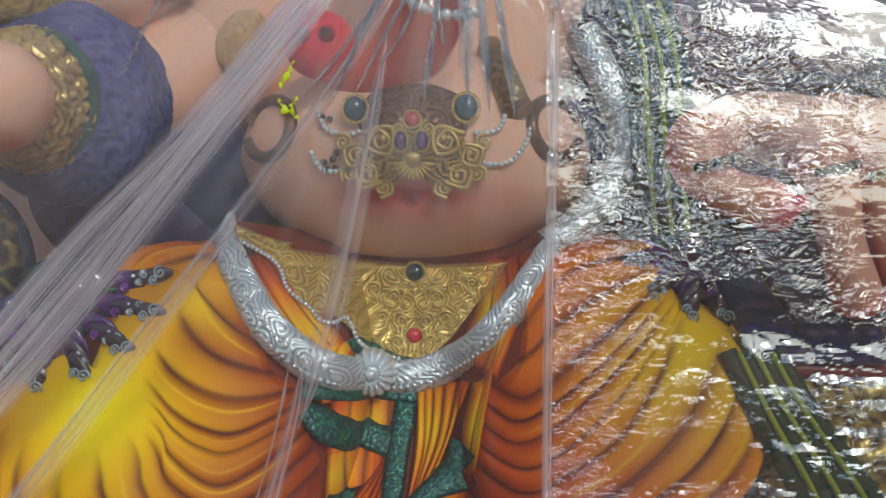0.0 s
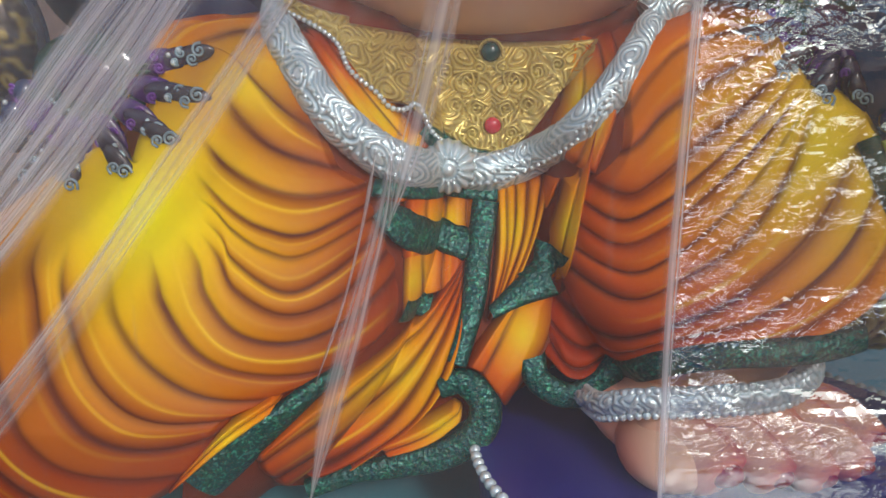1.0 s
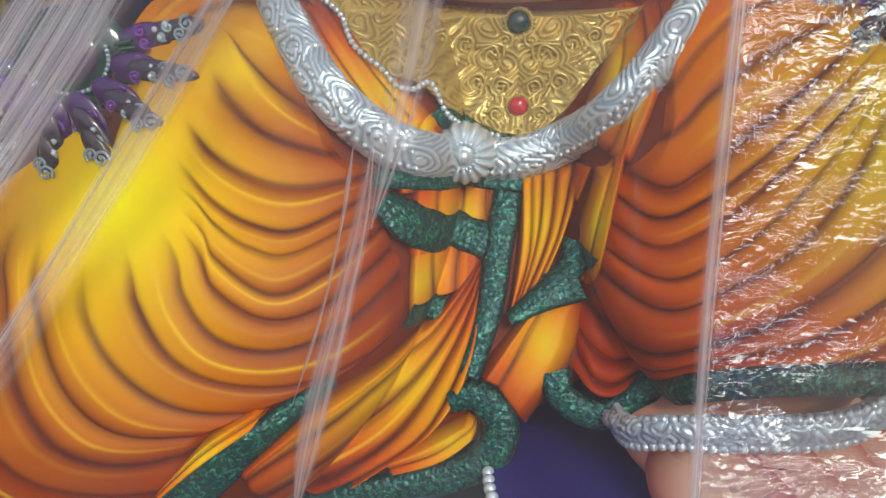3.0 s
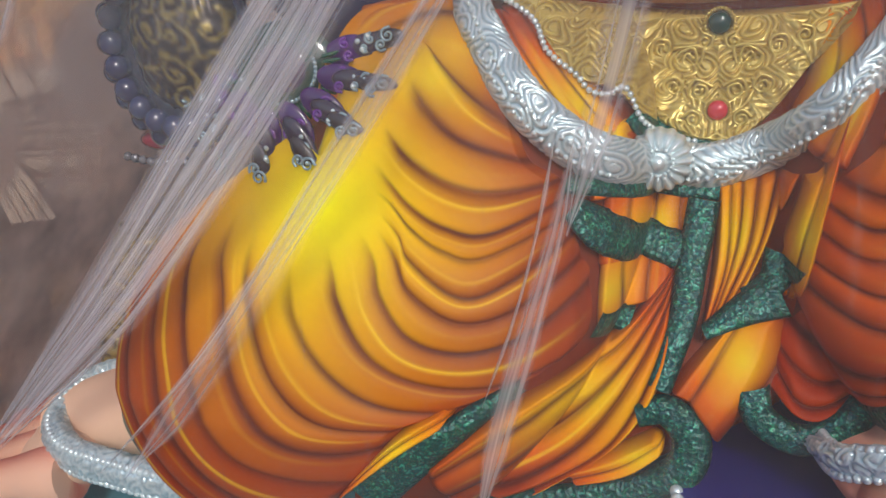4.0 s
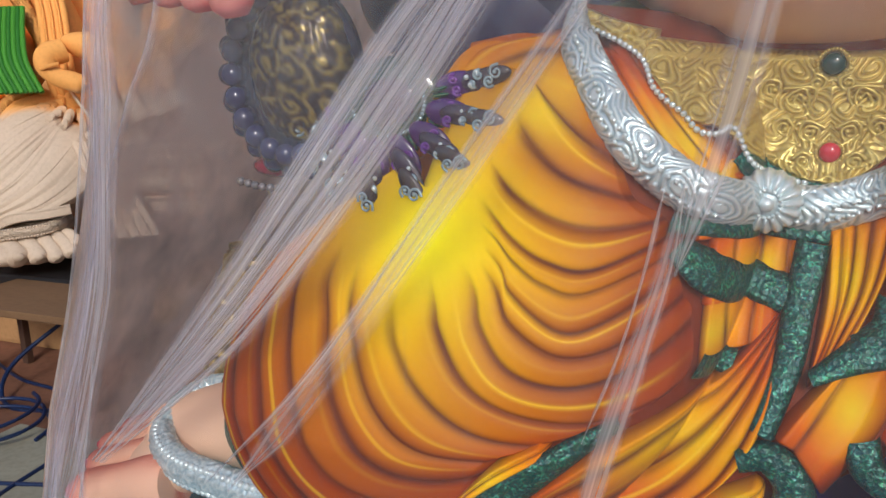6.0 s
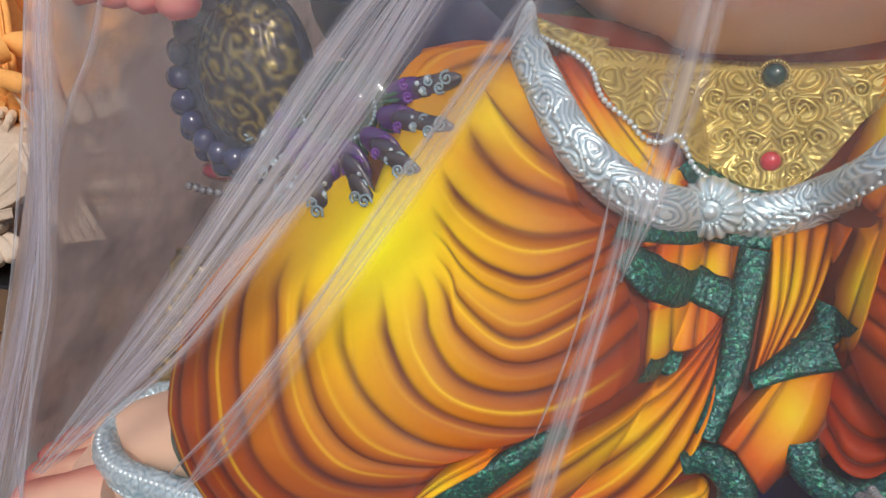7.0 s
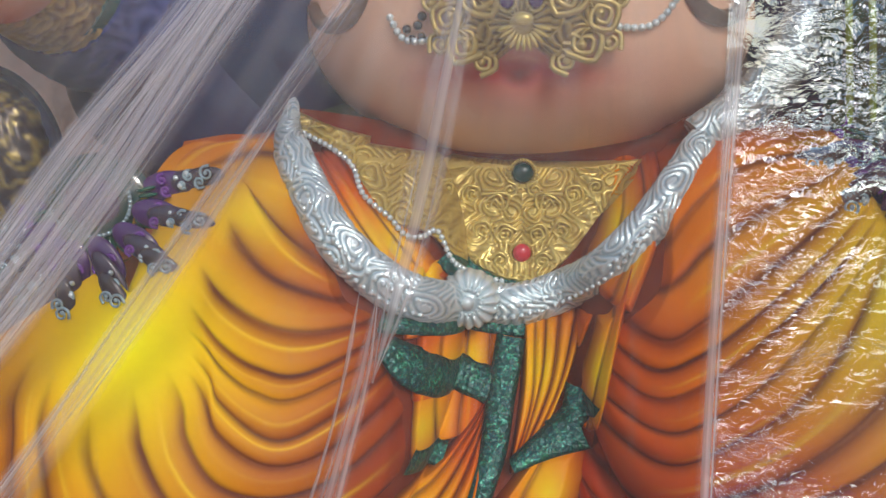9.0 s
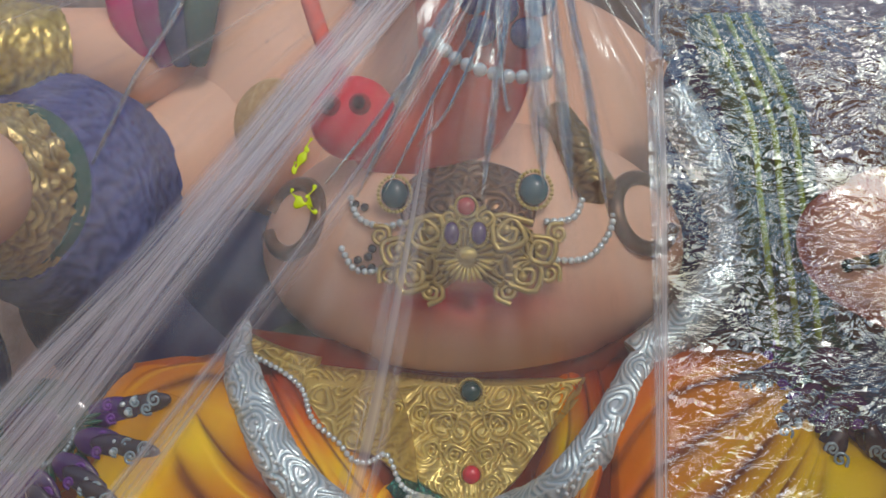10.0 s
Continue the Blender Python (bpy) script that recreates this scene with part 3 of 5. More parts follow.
def make_statue():
    sc = Sculpture()
    # hidden bulk: hips, folded leg, raised leg, chest, shoulders
    sc.blob((-0.06, 2.06, 0.98), (0.62, 0.40, 0.40), 0, RUST)
    sc.blob((-0.62, 1.76, 0.98), (0.38, 0.24, 0.30), 0, ORANGE, turn=(0, -50, 0))
    sc.blob((0.32, 1.70, 1.05), (0.26, 0.28, 0.28), 0, ORANGE)
    sc.blob((-0.06, 1.98, 1.85), (0.46, 0.26, 0.34), 0, SKIN)
    sc.blob((-0.06, 2.06, 1.30), (0.36, 0.26, 0.30), 0, RUST)

    # belly with the navel, blushed round it; brown shading painted in below and at the sides
    def belly_paint(p):
        c = np.ones(p.shape) * np.array(SKIN)
        x, z = p[..., 0] + 0.06, p[..., 2]
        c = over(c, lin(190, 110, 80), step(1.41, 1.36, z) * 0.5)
        c = over(c, BLUSH, 0.8 * np.exp(-((x / 0.15) ** 2 + ((z - 1.495) / 0.045) ** 2)))
        c = over(c, lin(196, 28, 28), 1.0 * np.exp(-((x / 0.10) ** 2 + ((z - 1.505 + 0.6 * np.abs(x) * 0.12) / 0.014) ** 2)))
        c = over(c, lin(120, 24, 26), 0.9 * np.exp(-((x / 0.016) ** 2 + ((z - 1.494) / 0.014) ** 2)))
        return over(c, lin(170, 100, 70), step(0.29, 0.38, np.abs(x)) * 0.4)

    def belly_shape(unit):
        d = np.hypot(unit[..., 0] * 0.37, (unit[..., 2] * 0.24 + 0.105))
        dent = np.exp(-(d / 0.018) ** 2) * (unit[..., 1] < 0)
        crease = np.exp(-((unit[..., 2] * 0.24 + 0.10) / 0.014) ** 2) * np.exp(-(unit[..., 0] * 0.37 / 0.09) ** 2) * (unit[..., 1] < 0)
        return 1 - 0.07 * dent - 0.02 * crease
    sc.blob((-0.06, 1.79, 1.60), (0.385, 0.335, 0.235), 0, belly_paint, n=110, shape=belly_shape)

    # folded leg: folds fan out from under the knee brooch, over the hip, round the thigh and down the shin
    hip = [[(-0.615, 1.385), (-0.542, 1.408), (-0.440, 1.425)],
           [(-0.547, 1.365), (-0.464, 1.388), (-0.385, 1.375)],
           [(-0.462, 1.338), (-0.412, 1.286), (-0.372, 1.253), (-0.318, 1.222)],
           [(-0.476, 1.283), (-0.439, 1.245), (-0.387, 1.210), (-0.293, 1.177)],
           [(-0.496, 1.223), (-0.452, 1.183), (-0.393, 1.152), (-0.334, 1.143), (-0.250, 1.156)],
           [(-0.498, 1.171), (-0.450, 1.129), (-0.401, 1.103), (-0.342, 1.094), (-0.245, 1.133)],
           [(-0.490, 1.142), (-0.446, 1.102), (-0.401, 1.073), (-0.346, 1.063), (-0.238, 1.112)]]
    thigh = [[(-0.475, 1.105), (-0.444, 1.062), (-0.373, 1.016), (-0.309, 1.034), (-0.228, 1.090)],
             [(-0.478, 1.085), (-0.441, 1.025), (-0.373, 0.984), (-0.299, 0.998), (-0.218, 1.062)],
             [(-0.506, 1.081), (-0.480, 1.019), (-0.433, 0.966), (-0.360, 0.947), (-0.284, 0.968), (-0.205, 1.030)],
             [(-0.553, 1.057), (-0.534, 1.009), (-0.486, 0.945), (-0.417, 0.910), (-0.321, 0.900), (-0.215, 0.935)],
             [(-0.617, 1.040), (-0.585, 0.970), (-0.524, 0.913), (-0.458, 0.882), (-0.360, 0.868)]]
    shin = [[(-0.684, 1.070), (-0.662, 0.984), (-0.617, 0.907), (-0.545, 0.860), (-0.420, 0.850)],
            [(-0.731, 1.088), (-0.720, 1.014), (-0.681, 0.909), (-0.610, 0.838), (-0.530, 0.820), (-0.435, 0.835)],
            [(-0.781, 1.083), (-0.784, 0.990), (-0.747, 0.891), (-0.687, 0.805), (-0.590, 0.775), (-0.47, 0.775)],
            [(-0.830, 1.068), (-0.848, 0.971), (-0.825, 0.900), (-0.775, 0.800), (-0.690, 0.735), (-0.55, 0.715)],
            [(-0.868, 1.060), (-0.905, 0.940), (-0.888, 0.860), (-0.835, 0.765), (-0.740, 0.700), (-0.60, 0.685)],
            [(-0.885, 1.070), (-0.955, 0.930), (-0.950, 0.840), (-0.885, 0.735), (-0.780, 0.680), (-0.66, 0.665)]]
    stops = [(0.0, (1.0, 0.92, 0.0)), (0.18, (1.0, 0.80, 0.0)), (0.36, (0.98, 0.65, 0.0)), (0.62, (0.85, 0.42, 0.0)), (0.92, (0.65, 0.215, 0.0)), (1.30, (0.47, 0.088, 0.001)), (1.8, (0.40, 0.046, 0.002))]
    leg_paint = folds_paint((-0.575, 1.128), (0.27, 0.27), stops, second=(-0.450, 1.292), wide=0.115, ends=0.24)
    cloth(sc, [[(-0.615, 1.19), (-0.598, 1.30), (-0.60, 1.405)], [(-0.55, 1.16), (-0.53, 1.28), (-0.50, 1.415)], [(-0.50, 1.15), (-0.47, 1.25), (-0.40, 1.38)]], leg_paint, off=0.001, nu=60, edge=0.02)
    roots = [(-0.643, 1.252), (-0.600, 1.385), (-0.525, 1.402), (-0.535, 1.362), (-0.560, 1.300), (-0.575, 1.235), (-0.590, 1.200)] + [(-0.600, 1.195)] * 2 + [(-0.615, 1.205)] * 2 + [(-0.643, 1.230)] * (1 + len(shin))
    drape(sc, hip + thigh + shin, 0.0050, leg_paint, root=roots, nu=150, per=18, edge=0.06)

    # raised leg: folds swing from the lap up to the knee brooch
    upper = [[(0.150, 1.400), (0.240, 1.425), (0.426, 1.447), (0.55, 1.45)],
             [(0.142, 1.251), (0.193, 1.314), (0.263, 1.366), (0.420, 1.400)],
             [(0.128, 1.191), (0.162, 1.219), (0.226, 1.277), (0.430, 1.380)],
             [(0.085, 1.156), (0.136, 1.138), (0.180, 1.163), (0.258, 1.227), (0.440, 1.362)],
             [(0.060, 1.134), (0.122, 1.104), (0.179, 1.130), (0.261, 1.192), (0.440, 1.335)],
             [(0.050, 1.102), (0.117, 1.068), (0.178, 1.093), (0.274, 1.172), (0.445, 1.320)],
             [(0.042, 1.060), (0.128, 1.030), (0.191, 1.059), (0.286, 1.138), (0.450, 1.310)]]
    lower = [[(0.036, 1.026), (0.129, 0.988), (0.205, 1.026), (0.314, 1.111), (0.460, 1.310)],
             [(0.026, 0.968), (0.105, 0.922), (0.192, 0.962), (0.295, 1.020), (0.407, 1.110), (0.545, 1.275)],
             [(0.018, 0.932), (0.090, 0.880), (0.190, 0.938), (0.319, 0.988), (0.447, 1.076), (0.575, 1.230)],
             [(0.022, 0.895), (0.080, 0.850), (0.200, 0.915), (0.364, 0.962), (0.505, 1.050), (0.595, 1.175)],
             [(0.012, 0.870), (0.080, 0.825), (0.210, 0.890), (0.360, 0.930), (0.520, 0.985), (0.612, 1.120)]]
    stops2 = [(0.0, (1.0, 0.80, 0.0)), (0.26, (0.98, 0.62, 0.0)), (0.48, (0.94, 0.40, 0.0)), (0.70, (0.88, 0.22, 0.0)), (0.95, (0.74, 0.110, 0.001)), (1.3, (0.52, 0.052, 0.002))]
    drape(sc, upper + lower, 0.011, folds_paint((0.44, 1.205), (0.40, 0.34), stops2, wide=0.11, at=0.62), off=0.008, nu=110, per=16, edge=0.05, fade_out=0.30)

    cloth(sc, [[(-0.44, 1.46), (-0.10, 1.42), (0.24, 1.45)], [(-0.42, 1.28), (-0.10, 1.25), (0.20, 1.28)], [(-0.42, 1.10), (-0.10, 1.05), (0.16, 1.10)], [(-0.50, 0.85), (-0.2, 0.84), (0.06, 0.86)], [(-0.55, 0.64), (-0.35, 0.64), (-0.16, 0.72)]],
          lambda s, u, x, z, f, depth: np.ones(x.shape + (3,)) * np.array((0.20, 0.030, 0.007)), off=-0.012, edge=0.03, nu=40)
    # loincloth: strips beside the girdle, short pleats between the bands, fanned pleats, long sash
    warm = [(0.0, (1.0, 0.72, 0.0)), (0.35, (0.96, 0.42, 0.0)), (0.75, (0.80, 0.16, 0.001)), (1.15, (0.42, 0.050, 0.003))]
    for a, b in (((-0.395, 1.385), (-0.255, 1.200)), ((-0.375, 1.395), (-0.215, 1.195))):
        mid = ((a[0] + b[0]) / 2 - 0.006, (a[1] + b[1]) / 2)
        drape(sc, [[a, mid, b], [(a[0] + 0.024, a[1] + 0.004), (mid[0] + 0.026, mid[1] + 0.006), (b[0] + 0.028, b[1])], [(a[0] + 0.05, a[1]), (mid[0] + 0.054, mid[1] + 0.010), (b[0] + 0.054, b[1])]], 0.007, folds_paint(((a[0] + b[0]) / 2 + 0.05, 1.24), (0.10, 0.16), warm), off=0.004, nu=40, edge=0.02)
    drape(sc, [[(x, 1.225), (x - 0.002, 1.18), (x - 0.002, 1.12)] for x in (-0.222, -0.196, -0.170)], 0.008, folds_paint((-0.196, 1.20), (0.07, 0.10), warm), off=0.006, nu=30, edge=0.02)
    drape(sc, [[(x, 1.132 - 0.02 * k), (x - 0.002, 1.09 - 0.02 * k), (x - 0.004, 1.035 - 0.02 * k)] for k, x in ((0, -0.206), (0.2, -0.168), (0.5, -0.137), (0.7, -0.101), (0.8, -0.064))],
          0.008, folds_paint((-0.135, 1.075), (0.10, 0.07), warm, shine=0.3), off=0.006, nu=30, edge=0.02)
    drape(sc, [[(x, 1.065 - 0.02 * k), (x - 0.002, 1.01 - 0.01 * k), (x - 0.004, 0.945 + 0.02 * k)] for k, x in ((0, -0.206), (0.4, -0.174), (0.8, -0.142), (1, -0.100))],
          0.008, folds_paint((-0.192, 1.00), (0.08, 0.10), warm, shine=0.3), off=0.006, nu=30, edge=0.02)
    fans = [[(-0.056, 1.125), (-0.056, 1.04), (-0.068, 0.925)], [(-0.034, 1.135), (-0.038, 1.02), (-0.070, 0.915)], [(-0.017, 1.135), (-0.026, 1.035), (-0.066, 0.915)], [(0.004, 1.140), (-0.010, 1.04), (-0.060, 0.925)],
            [(0.028, 1.145), (0.003, 1.04), (-0.045, 0.942)], [(0.052, 1.150), (0.022, 1.06), (-0.020, 0.965)]]
    drape(sc, fans, 0.009, folds_paint((-0.022, 1.06), (0.10, 0.15), warm, at=0.5, wide=0.14), off=0.008, nu=60, edge=0.02)
    drape(sc, [[(0.054, 1.150), (0.036, 1.065), (0.030, 0.985)], [(0.078, 1.170), (0.055, 1.075), (0.042, 0.975)], [(0.118, 1.28), (0.082, 1.115), (0.056, 0.970)]], 0.009, folds_paint((0.055, 1.08), (0.07, 0.14), warm), off=0.010, nu=50, edge=0.02)
    drape(sc, [[(0.085, 1.37), (0.070, 1.29), (0.020, 1.19)], [(0.108, 1.38), (0.090, 1.28), (0.045, 1.19)], [(0.130, 1.38), (0.118, 1.28), (0.070, 1.17)], [(0.155, 1.39), (0.150, 1.29), (0.100, 1.16)]], 0.008, folds_paint((0.085, 1.28), (0.07, 0.14), warm), off=0.008, nu=50, edge=0.02)
    sash = [[(-0.104, 1.022), (-0.168, 0.945), (-0.239, 0.902), (-0.330, 0.862), (-0.420, 0.790)], [(-0.104, 1.012), (-0.179, 0.912), (-0.255, 0.866), (-0.338, 0.816), (-0.425, 0.762)],
            [(-0.105, 1.000), (-0.166, 0.897), (-0.245, 0.809), (-0.321, 0.760), (-0.415, 0.722)], [(-0.107, 0.985), (-0.148, 0.890), (-0.220, 0.783), (-0.315, 0.710), (-0.400, 0.680)],
            [(-0.108, 0.962), (-0.131, 0.882), (-0.186, 0.778), (-0.272, 0.712), (-0.359, 0.665)], [(-0.108, 0.930), (-0.120, 0.860), (-0.155, 0.795), (-0.238, 0.728), (-0.334, 0.655)]]
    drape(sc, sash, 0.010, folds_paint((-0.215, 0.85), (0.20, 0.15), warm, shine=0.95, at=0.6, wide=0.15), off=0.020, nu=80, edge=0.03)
    drape(sc, [[(-0.040, 0.940), (-0.080, 0.895), (-0.115, 0.855)], [(-0.018, 0.950), (-0.050, 0.895), (-0.085, 0.838)], [(0.050, 0.972), (0.034, 0.885), (-0.040, 0.772)]],
          0.010, folds_paint((-0.012, 0.905), (0.09, 0.10), warm, shine=0.2), off=0.018, nu=40, per=22)
    drape(sc, [[(-0.125, 0.795), (-0.186, 0.762), (-0.260, 0.728)], [(-0.112, 0.785), (-0.172, 0.742), (-0.250, 0.712)], [(-0.112, 0.762), (-0.160, 0.725), (-0.240, 0.700)]],
          0.008, folds_paint((-0.15, 0.765), (0.12, 0.08), warm), off=0.016, nu=40)
    drape(sc, [[(-0.385, 0.882), (-0.440, 0.852), (-0.500, 0.790)], [(-0.375, 0.872), (-0.450, 0.828), (-0.525, 0.760)], [(-0.385, 0.855), (-0.455, 0.805), (-0.545, 0.735)]], 0.008, folds_paint((-0.45, 0.83), (0.12, 0.10), warm, shine=0.9), off=0.014, nu=50)
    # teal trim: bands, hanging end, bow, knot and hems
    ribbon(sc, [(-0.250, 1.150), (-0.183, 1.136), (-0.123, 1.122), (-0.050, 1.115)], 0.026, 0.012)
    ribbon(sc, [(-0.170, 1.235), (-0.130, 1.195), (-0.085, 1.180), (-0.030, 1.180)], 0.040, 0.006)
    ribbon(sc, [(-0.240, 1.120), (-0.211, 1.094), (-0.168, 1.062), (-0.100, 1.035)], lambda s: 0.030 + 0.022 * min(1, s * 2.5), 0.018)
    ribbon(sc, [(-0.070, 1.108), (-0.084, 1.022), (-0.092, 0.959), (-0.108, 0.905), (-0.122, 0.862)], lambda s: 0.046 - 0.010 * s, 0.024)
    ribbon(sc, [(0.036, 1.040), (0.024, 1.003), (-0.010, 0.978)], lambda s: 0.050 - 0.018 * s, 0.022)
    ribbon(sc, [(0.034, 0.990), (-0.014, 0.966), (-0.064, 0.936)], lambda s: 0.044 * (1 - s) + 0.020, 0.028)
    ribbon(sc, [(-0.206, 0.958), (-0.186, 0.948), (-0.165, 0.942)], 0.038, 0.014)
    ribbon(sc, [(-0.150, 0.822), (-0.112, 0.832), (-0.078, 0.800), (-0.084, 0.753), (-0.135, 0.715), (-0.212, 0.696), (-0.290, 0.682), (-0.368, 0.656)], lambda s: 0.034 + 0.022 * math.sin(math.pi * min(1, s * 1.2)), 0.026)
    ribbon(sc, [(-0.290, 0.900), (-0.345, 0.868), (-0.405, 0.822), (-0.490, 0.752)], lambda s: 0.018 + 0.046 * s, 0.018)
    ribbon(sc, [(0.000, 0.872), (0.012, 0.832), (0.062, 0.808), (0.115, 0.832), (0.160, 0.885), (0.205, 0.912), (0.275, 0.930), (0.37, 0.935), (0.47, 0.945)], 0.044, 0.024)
    hem_line = [(-1.02, 1.50, 0.87), (-1.055, 1.44, 0.80), (-1.025, 1.39, 0.765), (-0.975, 1.345, 0.752), (-0.920, 1.305, 0.742), (-0.855, 1.28, 0.722), (-0.780, 1.26, 0.705), (-0.66, 1.26, 0.68)]
    sc.tube(hem_line, lambda s: 0.036 * min(1.0, 0.25 + 3 * s), 3, (1, 1, 1), seg=20, n=60, flat=0.6)

    # gilt girdle with its jewels and pearls
    def fan(x, z, h):
        d = np.hypot(x + 0.058, z - 1.325)
        a = np.arctan2(np.abs(x + 0.058), 1.40 - z)
        ribs = 0.5 + 0.5 * np.cos(a * 40)
        edge_line = np.exp(-((z - (1.362 + 0.25 * (x + 0.06) ** 2)) / 0.004) ** 2)
        return np.clip(np.where((d > 0.095) & (d < 0.125), 0.4 * h + 0.6 * ribs, h) + edge_line, 0, 1)
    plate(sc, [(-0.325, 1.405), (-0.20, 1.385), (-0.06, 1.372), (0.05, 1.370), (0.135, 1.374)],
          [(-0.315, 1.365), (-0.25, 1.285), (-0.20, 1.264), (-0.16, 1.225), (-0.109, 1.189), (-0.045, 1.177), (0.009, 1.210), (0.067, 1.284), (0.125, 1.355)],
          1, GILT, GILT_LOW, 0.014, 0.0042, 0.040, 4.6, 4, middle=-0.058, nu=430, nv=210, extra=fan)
    plate(sc, [(-0.42, 1.452), (-0.36, 1.428), (-0.30, 1.412)], [(-0.405, 1.425), (-0.36, 1.395), (-0.30, 1.360)], 1, GILT, GILT_LOW, 0.010, 0.008, 0.030, 2.2, 9, nu=80, nv=60)
    for k in (-1, 1):
        for dx, z, r, start, turns in ((0.042, 1.302, 0.028, 0.6, 2.4), (0.026, 1.255, 0.020, 2.8, -2.0), (0.082, 1.318, 0.020, 4.2, 1.9), (0.020, 1.325, 0.013, 1.4, 1.6), (0.062, 1.262, 0.018, 5.2, 1.8), (0.118, 1.330, 0.015, 2.0, -1.7), (0.034, 1.216, 0.014, 0.2, 1.6)):
            x = -0.058 + k * dx
            curl(sc, x, float(front(x, z)) - 0.020, z, r, start if k > 0 else math.pi - start, turns * k, 0.0028, 1, GILT)
    gem(sc, -0.058, 1.352, 0.0175, GREEN_GEM, 0.026)
    gem(sc, -0.057, 1.228, 0.0145, RED_GEM, 0.024)
    sc.bead_row(on([(-0.397, 1.418), (-0.345, 1.392), (-0.312, 1.366), (-0.29, 1.325), (-0.25, 1.292), (-0.228, 1.268), (-0.205, 1.262), (-0.183, 1.268), (-0.159, 1.222), (-0.125, 1.194), (-0.080, 1.184)], 0.020), 0.0048, 0.0098, 2, LEAF)

    # silver garland with its rosette
    path = [(-0.425, 1.470), (-0.412, 1.405), (-0.368, 1.335), (-0.315, 1.262), (-0.245, 1.202), (-0.185, 1.172), (-0.133, 1.155), (-0.066, 1.152), (0.010, 1.175), (0.080, 1.233), (0.145, 1.310), (0.215, 1.405)]
    swirl = lambda u, v: 0.0030 * scroll(u * 0.8 + 5, v + 5, 0.044, 5.2, 12)
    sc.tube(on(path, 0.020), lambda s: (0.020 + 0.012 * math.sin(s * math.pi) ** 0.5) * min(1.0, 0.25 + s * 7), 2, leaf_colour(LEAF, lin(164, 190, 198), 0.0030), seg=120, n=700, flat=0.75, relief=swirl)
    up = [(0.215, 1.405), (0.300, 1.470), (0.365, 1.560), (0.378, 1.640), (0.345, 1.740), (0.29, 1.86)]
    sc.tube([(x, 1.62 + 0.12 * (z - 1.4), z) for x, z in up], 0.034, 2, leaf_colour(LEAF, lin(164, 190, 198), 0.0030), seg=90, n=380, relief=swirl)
    for k in (-0.5, 0.15):
        rows = [(x + 0.010 * k, y - 0.028, z + 0.030 * k) for x, y, z in on(path[1:-1], 0.020)]
        sc.bead_row(rows, 0.0038, 0.0135, 2, LEAF)
    rx, rz = -0.134, 1.166
    ry = float(front(rx, rz)) - 0.082
    th, rr = np.meshgrid(np.linspace(0, 2 * np.pi, 120, endpoint=False), np.linspace(0.0, 1, 24), indexing="xy")
    wave = (0.5 + 0.5 * np.cos(th * 16)) ** 0.6 * step(0.3, 0.6, rr)
    h = 0.020 * (1 - rr ** 2) + 0.008 * wave - 0.02 * step(0.9, 1.0, rr)
    rad = 0.046 * rr * (1 + 0.04 * np.cos(th * 16) * rr)
    sc.grid(np.stack([rx + rad * np.cos(th), ry + 0.012 - h, rz + rad * np.sin(th)], -1), 2, over(np.ones(h.shape + (3,)) * np.array(LEAF_LOW), LEAF, np.clip(0.35 + wave + step(0.35, 0.1, rr), 0, 1)), around=True)
    sc.blob((rx, ry - 0.012, rz), (0.010, 0.008, 0.010), 2, LEAF, n=12)
    for k in np.linspace(0, 2 * np.pi, 18, endpoint=False):
        sc.blob((rx + 0.019 * math.cos(k), ry - 0.008, rz + 0.019 * math.sin(k)), (0.003,) * 3, 2, LEAF, n=6)

    # gilt pendant on the belly, stones and pearl swags
    def rays(x, z, h):
        d = np.hypot(x + 0.058, z - 1.561)
        a = np.arctan2(x + 0.058, 1.561 - z)
        return np.where(d < 0.042, np.where(d < 0.016, 1.0, 0.5 + 0.5 * np.cos(a * 22)), h)
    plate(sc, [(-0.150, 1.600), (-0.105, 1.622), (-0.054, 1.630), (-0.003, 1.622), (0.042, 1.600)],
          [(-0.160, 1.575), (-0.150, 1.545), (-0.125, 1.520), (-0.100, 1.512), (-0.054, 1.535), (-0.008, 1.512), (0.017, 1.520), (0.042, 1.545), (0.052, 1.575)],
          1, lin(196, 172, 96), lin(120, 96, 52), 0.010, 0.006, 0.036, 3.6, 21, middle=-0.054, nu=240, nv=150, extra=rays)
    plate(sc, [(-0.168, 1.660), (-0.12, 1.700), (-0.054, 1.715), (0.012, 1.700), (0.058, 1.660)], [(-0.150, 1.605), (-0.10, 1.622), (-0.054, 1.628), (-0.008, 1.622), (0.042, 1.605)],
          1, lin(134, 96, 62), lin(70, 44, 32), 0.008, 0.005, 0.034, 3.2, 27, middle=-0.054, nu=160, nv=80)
    for k in (-1, 1):
        for dx, z, r, start, turns, thick in ((0.050, 1.592, 0.031, 0.4, 2.3, 0.0044), (0.088, 1.570, 0.023, 2.2, -2.0, 0.0040), (0.108, 1.592, 0.015, 1.0, 1.6, 0.0034), (0.070, 1.540, 0.025, 3.6, 2.0, 0.0042),
                                          (0.046, 1.520, 0.017, 5.0, -1.8, 0.0036), (0.098, 1.542, 0.016, 5.6, 1.7, 0.0034), (0.022, 1.612, 0.014, 1.6, 1.5, 0.0032)):
            x, z, r, thick = -0.054 + 1.2 * k * dx, 1.57 + 1.15 * (z - 1.57), 1.18 * r, 1.15 * thick
            curl(sc, x, float(front(x, z)) - 0.016, z, r, start if k > 0 else math.pi - start, turns * k, thick, 1, lin(196, 172, 100))
